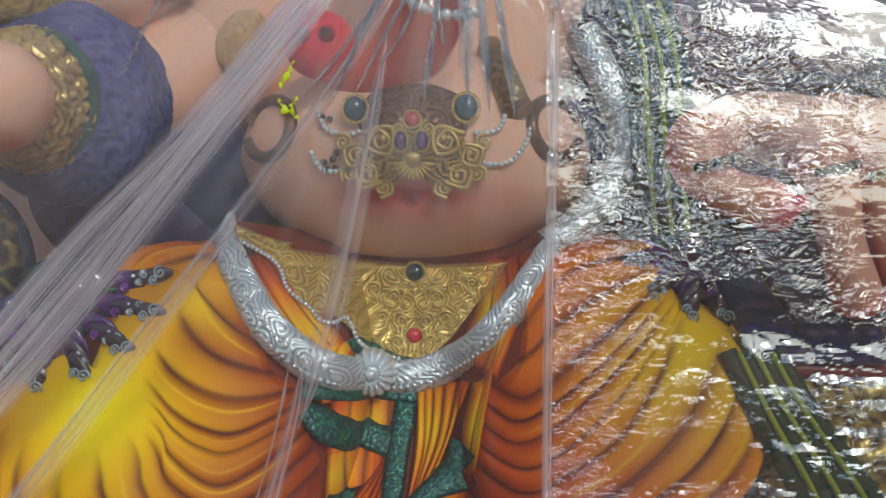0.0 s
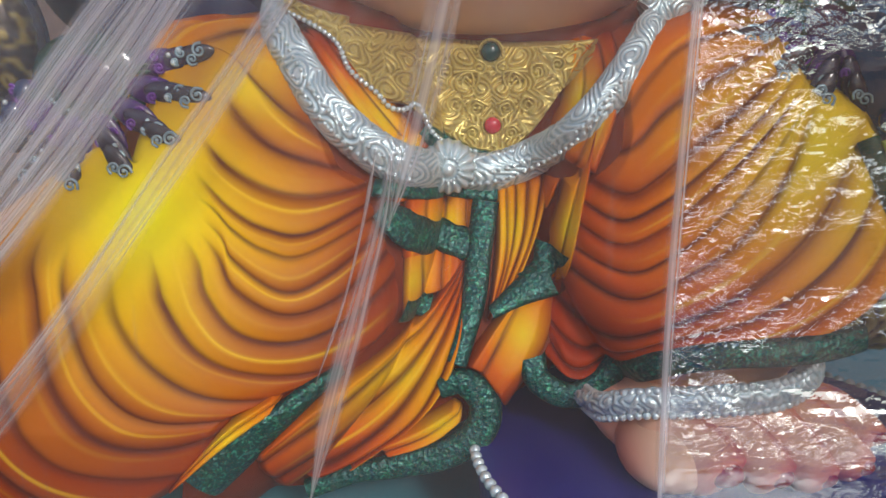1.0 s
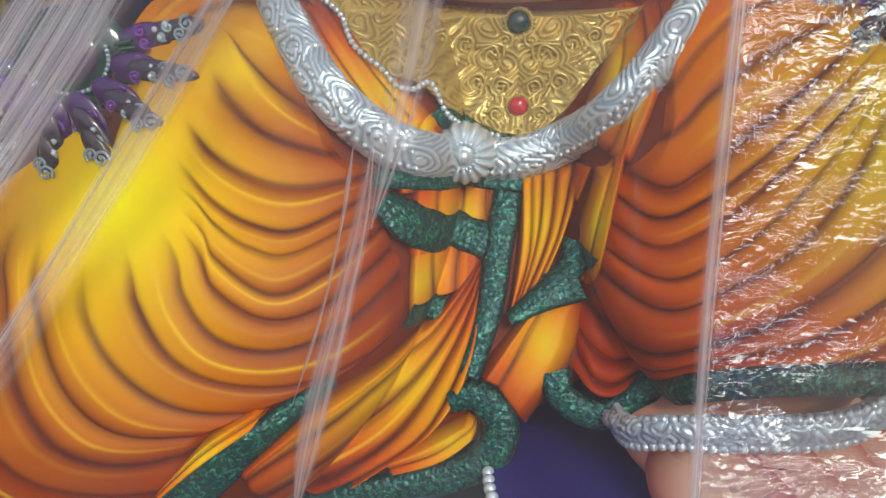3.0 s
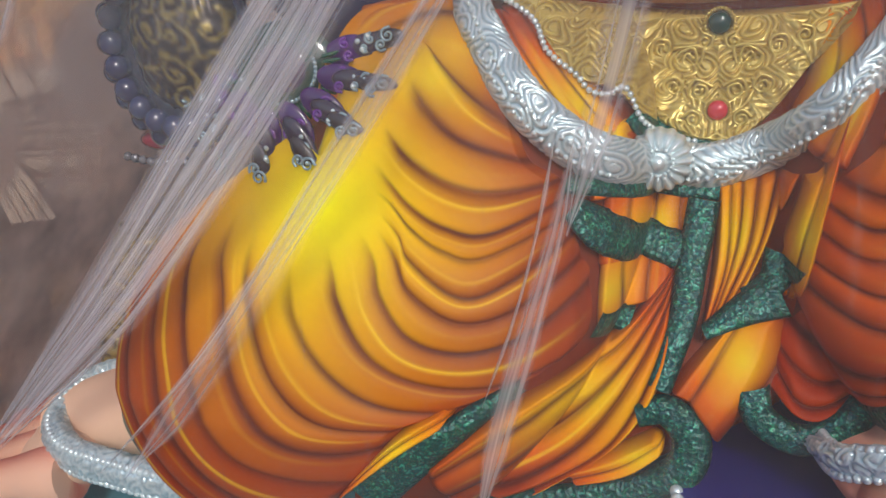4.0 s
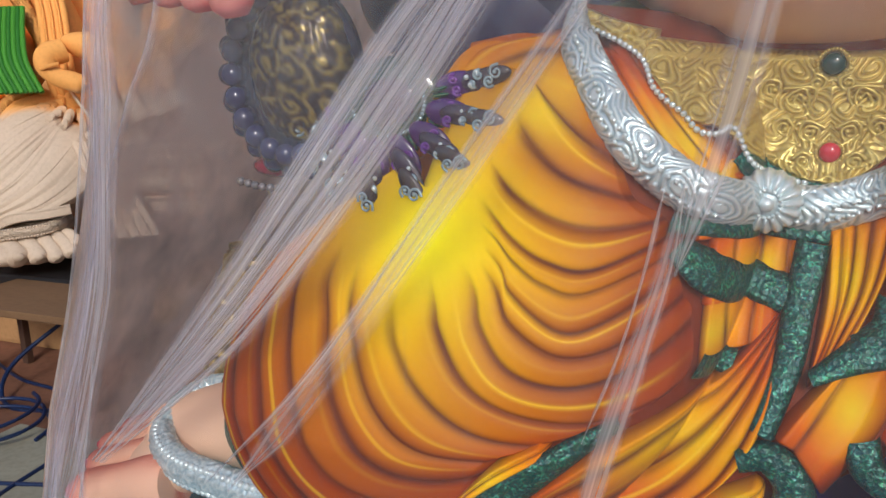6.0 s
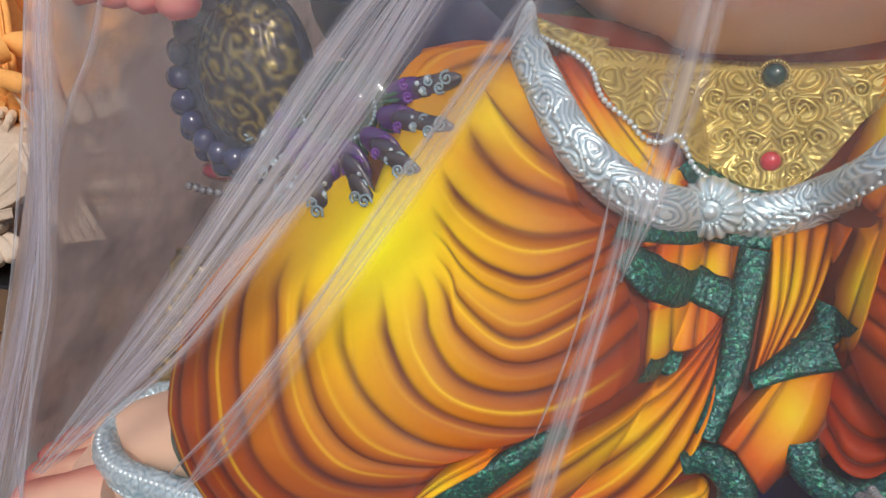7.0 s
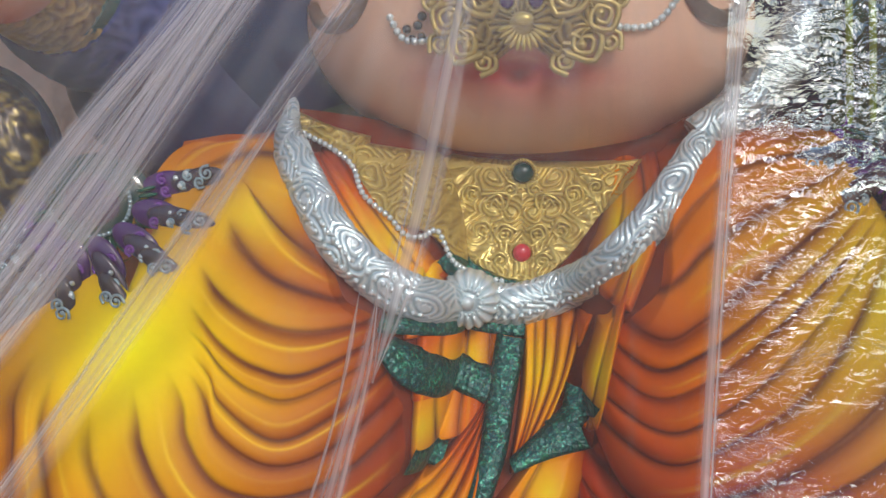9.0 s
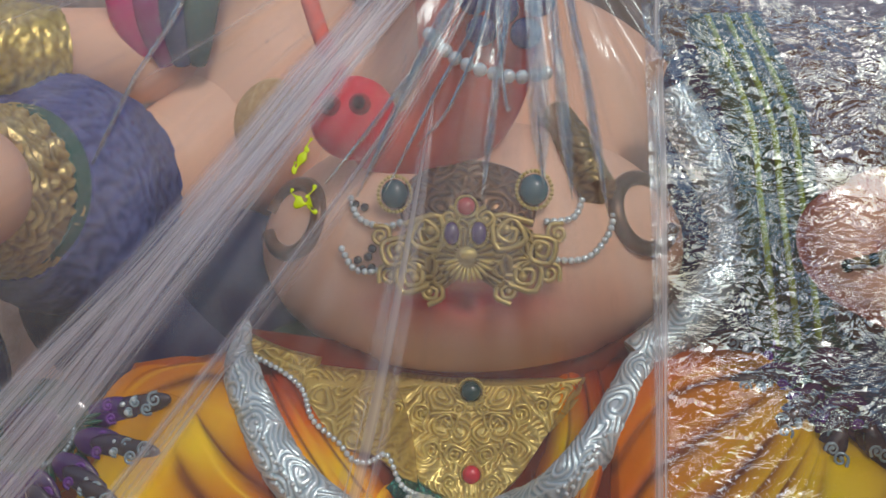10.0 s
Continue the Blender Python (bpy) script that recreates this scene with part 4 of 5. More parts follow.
    for a in np.linspace(radians(195), radians(345), 11):
        x, z = -0.054 + 0.026 * math.cos(a), 1.561 + 0.026 * math.sin(a)
        sc.blob((x, float(front(x, z)) - 0.020, z), (0.012, 0.006, 0.0032), 1, GILT, turn=(0, -math.degrees(a), 0), n=8)
    sc.blob((-0.054, float(front(-0.054, 1.566)) - 0.022, 1.566), (0.013, 0.007, 0.009), 1, GILT, n=12)
    for x, z, r, c, tall in ((-0.162, 1.657, 0.020, lin(20, 78, 88), 1.1), (0.043, 1.660, 0.021, lin(20, 86, 100), 1.1), (-0.056, 1.634, 0.013, RED, 1.0), (-0.077, 1.595, 0.011, VIOLET, 1.5), (-0.038, 1.595, 0.011, VIOLET, 1.5)):
        gem(sc, x, z, r, c, 0.024, tall)
    for row in ([(-0.236, 1.663), (-0.220, 1.626), (-0.180, 1.610), (-0.146, 1.617)], [(-0.250, 1.585), (-0.228, 1.550), (-0.191, 1.545), (-0.155, 1.556)],
                [(0.060, 1.558), (0.119, 1.561), (0.154, 1.595), (0.168, 1.635)], [(0.056, 1.613), (0.102, 1.622), (0.121, 1.665)]):
        sc.bead_row(on(row, 0.008), 0.0055, 0.0112, 2, LEAF)
    for x, z in ((-0.222, 1.562), (-0.205, 1.566), (-0.198, 1.578), (-0.215, 1.548), (-0.200, 1.550), (-0.211, 1.642), (-0.226, 1.648)):
        gem(sc, x, z, 0.0065, lin(16, 20, 26), 0.006, ring=None)
    # long gilt chains down both sides of the chest
    chain = [(0.12, 2.02), (0.105, 1.88), (0.11, 1.76), (0.14, 1.66)]
    sc.tube([(x, float(front(x, z)) - 0.025, z) for x, z in chain], 0.024, 1, leaf_colour(lin(168, 146, 92), lin(92, 74, 44), 0.006), seg=30, n=140, relief=lambda u, v: 0.006 * scroll(u + 2, v + 2, 0.028, 2.2, 5))
    for k in (-1, 1):
        ring = [(-0.06 + k * (0.285 + 0.055 * math.cos(a)), 1.64 + 0.060 * math.sin(a)) for a in np.linspace(0.3, 5.9, 11)]
        sc.tube([(x, float(front(x, z)) - 0.004, z) for x, z in ring], 0.013, 1, lin(112, 84, 60), seg=14, n=60)
    sc.tube([(-0.25, 1.60, 1.66), (-0.262, 1.565, 1.60), (-0.25, 1.55, 1.55)], lambda s: 0.012 + 0.012 * s, 0, lin(70, 66, 30), seg=10, n=20)

    # head, above the view
    sc.blob((-0.03, 1.80, 2.34), (0.27, 0.30, 0.25), 0, SKIN)
    # trunk, red beneath, curled so that its tip looks out
    def trunk_paint(s, h, p):
        c = over(np.ones(p.shape) * np.array(lin(206, 96, 72)), lin(196, 34, 30), step(0.06, 0.10, p[..., 0] + 0.06) * 0.9)
        return over(c, lin(214, 30, 44), step(0.66, 0.92, s))
    sc.tube([(-0.03, 1.62, 2.35), (-0.03, 1.50, 2.12), (-0.035, 1.48, 1.95), (-0.05, 1.50, 1.82), (-0.11, 1.52, 1.75), (-0.185, 1.53, 1.745), (-0.222, 1.51, 1.770)],
            lambda s: 0.128 - 0.088 * min(1, s * 1.05), 0, trunk_paint, seg=36, n=90)
    sc.blob((-0.226, 1.470, 1.776), (0.066, 0.052, 0.064), 0, lin(224, 40, 58), n=30)
    for k in (-0.024, 0.020):
        sc.blob((-0.228 + k, 1.420, 1.784), (0.016, 0.010, 0.016), 0, lin(150, 18, 30), n=14)
        sc.blob((-0.228 + k, 1.412, 1.784), (0.009, 0.006, 0.010), 0, lin(60, 8, 16), n=12)
    sc.tube([(-0.31, 1.50, 2.00), (-0.275, 1.48, 1.90), (-0.245, 1.46, 1.84)], 0.014, 0, lin(232, 110, 88), seg=12, n=20)
    sc.bead_row([(-0.11, 1.39, 1.88), (-0.06, 1.365, 1.825), (0.01, 1.36, 1.80), (0.07, 1.39, 1.815)], 0.010, 0.020, 2, LEAF)
    for x, z in ((0.0, 1.895), (0.03, 1.86), (-0.03, 1.865), (0.05, 1.905), (0.02, 1.93), (-0.04, 1.91), (0.0, 1.955), (0.06, 1.95)):
        sc.blob((x, 1.36, z), (0.022, 0.016, 0.022), 4, NAVY, n=12)

    # knee brooches
    lotus_brooch(sc, -0.700, float(front(-0.700, 1.315)) - 0.015, 1.315, 0.182, -165, 15, 8)
    lotus_brooch(sc, 0.500, float(front(0.50, 1.40)) - 0.10, 1.395, 0.150, 160, 340, 7)

    # arm on the folded-leg side: cuff, blue sleeve roll, plump fingers
    sc.blob((-0.46, 1.88, 1.93), (0.20, 0.20, 0.26), 0, SKIN, turn=(0, 25, 0))
    sc.tube([(-0.40, 1.85, 2.00), (-0.52, 1.82, 1.86), (-0.62, 1.77, 1.76), (-0.70, 1.68, 1.72)], lambda s: 0.15 - 0.035 * s, 0, SKIN, seg=28, n=40)
    sc.tube([(-0.775, 1.50, 1.680), (-0.768, 1.55, 1.684), (-0.755, 1.60, 1.690), (-0.73, 1.68, 1.70)], lambda s: 0.140 + 0.062 * math.sin(min(1.0, s * 1.6) * math.pi / 2) - 0.05 * max(0.0, s - 0.65), 0, leaf_colour(lin(84, 92, 150), lin(40, 46, 104), 0.005), seg=140, n=60, relief=lambda u, v: 0.005 * scroll(u + 2, v + 2, 0.05, 2.4, 33))
    sc.tube([(-0.777, 1.485, 1.679), (-0.772, 1.51, 1.682), (-0.768, 1.53, 1.684)], lambda s: 0.132 + 0.014 * s, 0, lin(52, 96, 84), seg=60, n=16)
    sc.tube([(-0.785, 1.40, 1.674), (-0.780, 1.45, 1.677), (-0.776, 1.50, 1.680)], lambda s: 0.098 + 0.034 * s, 1, leaf_colour(lin(224, 202, 130), lin(140, 114, 66), 0.010), seg=120, n=60, relief=lambda u, v: 0.010 * scroll(u + 2, v + 2, 0.040, 2.6, 31))
    sc.blob((-0.775, 1.36, 1.662), (0.102, 0.10, 0.098), 0, lambda p: over(np.ones(p.shape) * np.array(SKIN), BLUSH, np.clip(0.75 * np.exp(-((p[..., 0] + 0.80) / 0.05) ** 2 - ((p[..., 2] - 1.685) / 0.022) ** 2) + step(1.61, 1.56, p[..., 2]) * 0.6, 0, 1)), n=34)
    sc.blob((-0.66, 1.76, 1.46), (0.26, 0.12, 0.15), 0, lin(34, 34, 74), turn=(0, 20, 0), n=24)
    for i in range(4):
        x = -0.90 - 0.055 * i
        finger(sc, [(x + 0.07, 1.40, 1.66), (x, 1.36, 1.62), (x - 0.01, 1.34, 1.53), (x - 0.008, 1.355, 1.455 + 0.012 * i)], 0.040, 0.030, NAIL, NAIL)
    # second arm above, its cuff and a rose sleeve, and the oval arm plaque
    sc.tube([(-0.50, 1.88, 2.05), (-0.66, 1.72, 1.97), (-0.80, 1.58, 1.93), (-0.90, 1.50, 1.95)], lambda s: 0.10 - 0.03 * s, 0, SKIN, seg=24, n=30)
    sc.tube([(-0.77, 1.60, 1.925), (-0.83, 1.54, 1.915), (-0.87, 1.51, 1.92)], 0.085, 1, leaf_colour(GILT, GILT_LOW, 0.008), seg=70, n=40, relief=lambda u, v: 0.008 * scroll(u + 2, v + 2, 0.034, 2.6, 32))
    sc.blob((-0.88, 1.46, 2.00), (0.07, 0.06, 0.07), 0, BLUSH, n=20)
    for i, col in enumerate((lin(196, 60, 120), lin(150, 60, 120), lin(60, 76, 120), lin(56, 96, 84))):
        sc.tube([(-0.66 + 0.055 * i, 1.64, 2.45), (-0.655 + 0.05 * i, 1.62, 2.2), (-0.65 + 0.045 * i, 1.60, 2.02), (-0.63 + 0.03 * i, 1.66, 1.93)], lambda s: 0.045 * (1.05 - s) ** 0.4, 0, col, seg=16, n=30)
    sc.blob((-0.43, 1.70, 1.845), (0.055, 0.03, 0.075), 0, lambda p: over(np.ones(p.shape) * np.array(lin(176, 146, 104)), lin(206, 180, 136), scroll(p[..., 0] + 3, p[..., 2] + 3, 0.03, 2.5, 40)), turn=(0, 20, 0), n=40)
    # arm rest medallion under it: gilt boss in a border of blue scales
    sc.blob((-0.915, 1.52, 1.36), (0.135, 0.06, 0.17), 4, lin(38, 44, 66), n=30)
    sc.blob((-0.885, 1.49, 1.375), (0.095, 0.055, 0.125), 1, lambda p: over(np.ones(p.shape) * np.array(lin(58, 46, 44)), lin(200, 178, 96), np.clip(scroll(p[..., 0] + 3, p[..., 2] + 3, 0.05, 2.5, 8) * 1.8 - 1.25, 0, 1)), n=60,
            shape=lambda u: 1 + 0.05 * scroll(u[..., 0] + 3, u[..., 2] + 3, 0.5, 2.5, 8))
    for k in np.linspace(radians(95), radians(330), 15):
        for d, r in ((0.116, 0.021), (0.138, 0.021)):
            sc.blob((-0.905 + d * math.cos(k), 1.475 + (d - 0.118), 1.365 + d * 1.2 * math.sin(k)), (r, 0.018, r), 4, lin(54, 60, 98) if d < 0.13 else lin(40, 46, 84), n=12)
    sc.blob((-0.98, 1.55, 1.20), (0.06, 0.05, 0.025), 4, lin(150, 30, 60), n=16)
    sc.bead_row([(-1.05, 1.50, 1.175), (-0.98, 1.49, 1.165), (-0.90, 1.49, 1.165)], 0.008, 0.018, 2, lin(140, 140, 146))
    sc.tube([(-1.09, 1.58, 1.02), (-1.13, 1.56, 0.90), (-1.15, 1.55, 0.80), (-1.14, 1.54, 0.70)], 0.045, 1, leaf_colour(lin(170, 148, 90), lin(50, 38, 30), 0.01), seg=40, n=80, relief=lambda u, v: 0.010 * scroll(u, v, 0.05, 2.0, 3))

    # arm on the other side: the palm rests on the arm rest, fingers hang down
    sc.tube([(0.40, 2.02, 1.98), (0.72, 2.02, 1.80), (0.96, 1.84, 1.66), (0.90, 1.62, 1.60), (0.72, 1.48, 1.60)], lambda s: 0.14 - 0.05 * s, 0, lambda s, h, p: over(np.ones(p.shape) * np.array(lin(74, 56, 50)), SKIN, step(0.62, 0.70, s)), seg=28, n=60)
    sc.blob((0.74, 1.98, 1.86), (0.34, 0.12, 0.42), 0, lin(118, 92, 82), n=30)
    sc.blob((0.69, 1.46, 1.600), (0.215, 0.09, 0.072), 0, lambda p: over(np.ones(p.shape) * np.array(SKIN), BLUSH, step(1.57, 1.50, p[..., 2]) * 0.5), turn=(0, 14, 0), n=34)
    finger(sc, [(0.500, 1.41, 1.610), (0.440, 1.38, 1.585), (0.438, 1.36, 1.535), (0.480, 1.345, 1.498), (0.535, 1.335, 1.478), (0.585, 1.325, 1.456)], 0.050, 0.036, NAIL, lin(240, 110, 130))
    for x, drop in ((0.655, 0.0), (0.742, 0.012), (0.825, 0.03), (0.90, 0.06)):
        finger(sc, [(x - 0.015, 1.40, 1.575), (x, 1.350, 1.515), (x + 0.012, 1.335, 1.42), (x + 0.036, 1.335, 1.335 + drop), (x + 0.050, 1.345, 1.290 + drop)], 0.046, 0.036, lin(190, 30, 50), lin(176, 18, 40))
    for x, z in ((0.455, 1.535), (0.655, 1.525), (0.742, 1.52)):
        for k in range(9):
            sc.blob((x - 0.032 + 0.008 * k, 1.302 + 0.0011 * (k - 4) ** 2, z + 0.002 * k), (0.008, 0.007, 0.009), 1 if k % 3 else 4, lin(150, 138, 96) if k % 3 else GREEN_GEM, n=8)
    sc.tube([(0.505, 1.40, 1.450), (0.560, 1.38, 1.350), (0.600, 1.38, 1.290), (0.625, 1.40, 1.250)], 0.007, 4, lin(26, 24, 30), seg=10, n=24)
    sc.blob((0.70, 1.60, 1.32), (0.20, 0.14, 0.16), 4, lin(66, 84, 112), n=30)
    for i in range(14):
        sc.blob((0.56 + 0.035 * (i % 7) + 0.016 * (i // 7), 1.44, 1.245 - 0.035 * (i // 7)), (0.025, 0.018, 0.022), 4, NAVY, n=12)
    sc.tube([(0.50, 1.46, 1.19), (0.75, 1.46, 1.175), (1.00, 1.48, 1.165)], 0.018, 4, lin(120, 24, 30), seg=12, n=20)
    for row, z in enumerate((1.14, 1.02, 0.90)):
        sc.tube([(0.56, 1.55, z), (0.78, 1.54, z - 0.01), (1.02, 1.56, z - 0.02)], 0.055, 1, leaf_colour(GILT, lin(54, 42, 34), 0.012), seg=40, n=100, relief=lambda u, v: 0.012 * scroll(u + 1, v + 1, 0.055, 2.0, 17))
        sc.bead_row([(0.56, 1.47, z + 0.055), (0.78, 1.46, z + 0.045), (1.02, 1.48, z + 0.035)], 0.009, 0.020, 2, LEAF)
    # striped green scarf and blue cape behind the raised knee
    for i in range(7):
        x, thin = 0.385 + 0.016 * i, i % 2
        r, col = (0.005, lin(150, 176, 60)) if thin else (0.017, lin(30, 70, 44))
        sc.tube([(x - 0.04, 1.70 - 0.02 * thin, 2.0), (x, 1.62 - 0.02 * thin, 1.80), (x + 0.005, 1.60 - 0.02 * thin, 1.66), (x + 0.01, 1.58 - 0.02 * thin, 1.50), (x + 0.03, 1.60, 1.40)], r, 0, col, seg=10, n=30)
        sc.tube([(0.50 + 0.014 * i, 1.40 - 0.02 * thin, 1.22), (0.535 + 0.016 * i, 1.36 - 0.02 * thin, 1.12), (0.60 + 0.02 * i, 1.33 - 0.02 * thin, 0.98), (0.66 + 0.024 * i, 1.30 - 0.02 * thin, 0.80)], r, 0, col, seg=10, n=30)
    sc.blob((0.44, 1.80, 1.60), (0.12, 0.12, 0.40), 0, lin(34, 44, 96), turn=(0, -12, 0), n=24)
    sc.blob((-0.50, 1.80, 1.52), (0.20, 0.14, 0.16), 0, lin(32, 40, 74), turn=(0, 30, 0), n=24)
    sc.blob((-0.44, 1.78, 1.44), (0.16, 0.10, 0.07), 0, lin(40, 58, 34), n=20)

    # foot of the raised leg with its anklet
    def foot_paint(p):
        c = np.ones(p.shape) * np.array(SKIN)
        return over(c, BLUSH, np.clip(0.5 * step(0.19, 0.11, p[..., 0]) + 0.3 * step(0.78, 0.72, p[..., 2]), 0, 1))
    sc.blob((0.275, 1.40, 0.790), (0.185, 0.15, 0.062), 0, foot_paint, turn=(20, 2, 0), n=44)
    sc.blob((0.212, 1.320, 0.778), (0.088, 0.130, 0.052), 0, lambda p: over(np.ones(p.shape) * np.array(SKIN), BLUSH, step(0.17, 0.10, p[..., 0]) * 0.8), turn=(10, 0, -20), n=26)
    sc.blob((0.280, 1.46, 0.860), (0.165, 0.12, 0.062), 0, lin(232, 172, 132), n=30)
    ends = [(0.259, 1.218, 0.748), (0.337, 1.222, 0.742), (0.405, 1.230, 0.736), (0.462, 1.235, 0.752), (0.488, 1.255, 0.790)]
    roots = [(0.188, 1.320, 0.796), (0.268, 1.308, 0.812), (0.335, 1.308, 0.816), (0.388, 1.316, 0.820), (0.425, 1.330, 0.826)]
    for i, (p, e) in enumerate(zip(roots, ends)):
        mid = [(p[k] + e[k]) / 2 + (0, 0, 0.018)[k] for k in range(3)]
        finger(sc, [p, mid, e], (0.052, 0.040, 0.037, 0.033, 0.029)[i], (0.042, 0.035, 0.032, 0.029, 0.025)[i], BLUSH, lin(160, 30, 48))
    ankle = [(0.085, 1.42, 0.800), (0.096, 1.32, 0.826), (0.145, 1.272, 0.852), (0.24, 1.255, 0.862), (0.345, 1.262, 0.870), (0.410, 1.305, 0.884), (0.440, 1.40, 0.890)]
    sc.tube(ankle, 0.018, 2, leaf_colour(LEAF, LEAF_LOW, 0.005), seg=56, n=300, flat=0.7, relief=lambda u, v: 0.005 * scroll(u + 2, v + 2, 0.026, 2.6, 14))
    for dz in (0.019, -0.019):
        sc.bead_row([(x, y - 0.008, z + dz) for x, y, z in ankle], 0.0062, 0.0122, 2, LEAF)

    # foot of the folded leg with its anklet
    sc.tube([(-0.88, 1.42, 0.74), (-1.00, 1.42, 0.725), (-1.09, 1.41, 0.70), (-1.17, 1.39, 0.672)], lambda s: 0.082 + 0.008 * math.sin(s * 3.1), 0, SKIN, seg=28, n=40)
    sc.blob((-1.135, 1.385, 0.665), (0.105, 0.125, 0.070), 0, lambda p: over(np.ones(p.shape) * np.array(SKIN), BLUSH, step(0.66, 0.61, p[..., 2]) * 0.4), turn=(0, -14, 8), n=34)
    toes = [((-1.080, 1.290, 0.662), (-1.290, 1.265, 0.600), 0.050), ((-1.125, 1.340, 0.682), (-1.325, 1.330, 0.622), 0.036), ((-1.150, 1.385, 0.690), (-1.348, 1.382, 0.634), 0.033), ((-1.165, 1.425, 0.692), (-1.342, 1.430, 0.648), 0.030), ((-1.170, 1.460, 0.690), (-1.318, 1.470, 0.660), 0.027)]
    for p, e, r in toes:
        finger(sc, [p, [(u + v) / 2 + (0.012 if k == 2 else 0) for k, (u, v) in enumerate(zip(p, e))], e], r, r * 0.86, lin(226, 100, 100), NAIL)
    ankle = [(-1.060, 1.50, 0.775), (-1.100, 1.465, 0.770), (-1.139, 1.43, 0.758), (-1.152, 1.37, 0.737), (-1.124, 1.315, 0.724), (-1.053, 1.275, 0.709), (-0.943, 1.255, 0.706), (-0.853, 1.25, 0.700), (-0.76, 1.26, 0.690)]
    sc.tube(ankle, lambda s: 0.027 * min(1.0, 0.3 + 5 * s), 2, leaf_colour(LEAF, LEAF_LOW, 0.005), seg=40, n=240, flat=0.8, relief=lambda u, v: 0.005 * scroll(u + 2, v + 2, 0.024, 2.2, 15))
    for dz in (0.020, -0.020):
        sc.bead_row([(x, y - 0.016, z + dz) for x, y, z in ankle[2:]], 0.0065, 0.0125, 2, LEAF)
    return sc.build("statue", [PAINT, GOLD, SILVER, TEAL, GEM])


statue = tagged(make_statue(), "large painted seated statue in orange draped cloth under clear plastic", "statue")

# ---- what it sits on ----
pedestal = tagged(new("pedestal"), "cyan painted base with a round violet footrest on planks", "pedestal")
part("base_slab", box(bmesh.new(), (-1.37, 1.05, 0.48), (1.35, 2.5, 0.555), 0.012), CYAN, pedestal, "cyan enamelled slab")
bm = bmesh.new()
bmesh.ops.create_cone(bm, cap_ends=True, segments=96, radius1=0.39, radius2=0.40, depth=0.175, matrix=Matrix.Translation((0.31, 1.38, 0.6425)))
rest = part("footrest", bm, BLUE_TOP, pedestal, "round violet-blue footrest")
rim = Sculpture()
for k in np.linspace(0, 2 * np.pi, 120, endpoint=False):
    rim.blob((0.31 + 0.404 * math.cos(k), 1.38 + 0.404 * math.sin(k), 0.728), (0.0095,) * 3, 0, LEAF, n=7)
rim = rim.build("bead_rim", [SILVER])
rim.parent = pedestal
for x in (-1.15, -0.4, 0.4, 1.1):
    for y in (1.25, 2.3):
        part("leg", box(bmesh.new(), (x - 0.05, y - 0.05, 0.0), (x + 0.05, y + 0.05, 0.42), 0.005), PLINTH, pedestal)
part("plank_top", box(bmesh.new(), (-1.25, 1.10, 0.42), (1.3, 2.5, 0.477), 0.006), PLINTH, pedestal)

# ---- the plastic sheeting ----
def grain_noise(x, y, seed):
    """Smooth value noise on numpy arrays, -1 to 1."""
    r = np.random.RandomState(seed).rand(128, 128) * 2 - 1
    i, j = np.floor(x).astype(int), np.floor(y).astype(int)
    u, v = x - i, y - j
    u, v = u * u * (3 - 2 * u), v * v * (3 - 2 * v)
    g = lambda a, b: r[a % 128, b % 128]
    return g(i, j) * (1 - u) * (1 - v) + g(i + 1, j) * u * (1 - v) + g(i, j + 1) * (1 - u) * v + g(i + 1, j + 1) * u * v


APEX = (0.02, 2.02)


def film_at(x, z):
    """How far back the sheet hangs: nearly upright in front, drawn back past the folded knee."""
    x, z = np.asarray(x, float), np.asarray(z, float)
    y = 1.17 + 0.20 * np.maximum(0, -0.95 - x) ** 1.3 + 0.4 * np.maximum(0, x - 0.75) ** 1.5
    y = y + 0.02 * grain_noise(x * 3 + 9, z * 2 + 5, 2)
    y = y + 0.34 * np.maximum(0, z - 1.56) ** 1.8 * step(0.10, 0.40, x) + 0.12 * np.maximum(0, z - 1.75)
    phi = np.arctan2(x - APEX[0], APEX[1] - z)
    d = np.hypot(x - APEX[0], z - APEX[1])
    pleat = np.abs(grain_noise(phi * 9 + 40, 0 * phi + 3.3, 7))
    return y + 0.016 * pleat * np.exp(-((d - 0.3) / 0.6) ** 2)


sheeting = tagged(new("plastic_sheet"), "clear creased plastic sheeting draped over the painted statue", "plastic sheet")


def panel(name, x0, x1, nx, nz, rough, mat, label, edge=None):
    s, z = np.meshgrid(np.linspace(0, 1, nx), np.linspace(0.50, 2.5, nz), indexing="ij")
    lo = x0 if edge is None else edge(z)
    x = lo + (x1 - lo) * s
    ob = new(name, sheet_mesh(np.stack([x, film_at(x, z) + rough(x, z), z], -1)))
    ob.data.name = name
    ob.data.materials.append(mat)
    ob.parent = sheeting
    return tagged(ob, label)


def sheet_edge(z):
    """Where the front sheet ends beside the folded leg."""
    return np.interp(z, (0.5, 0.6, 0.81, 1.03, 1.17, 1.33, 1.47, 1.8, 2.5), (-1.345, -1.325, -1.262, -1.168, -1.115, -1.062, -1.022, -0.93, -0.75))


def left_rough(x, z):
    return 0.004 * grain_noise(x * 9, z * 5, 11) + 0.002 * grain_noise(x * 22 + z * 14, z * 9, 12)


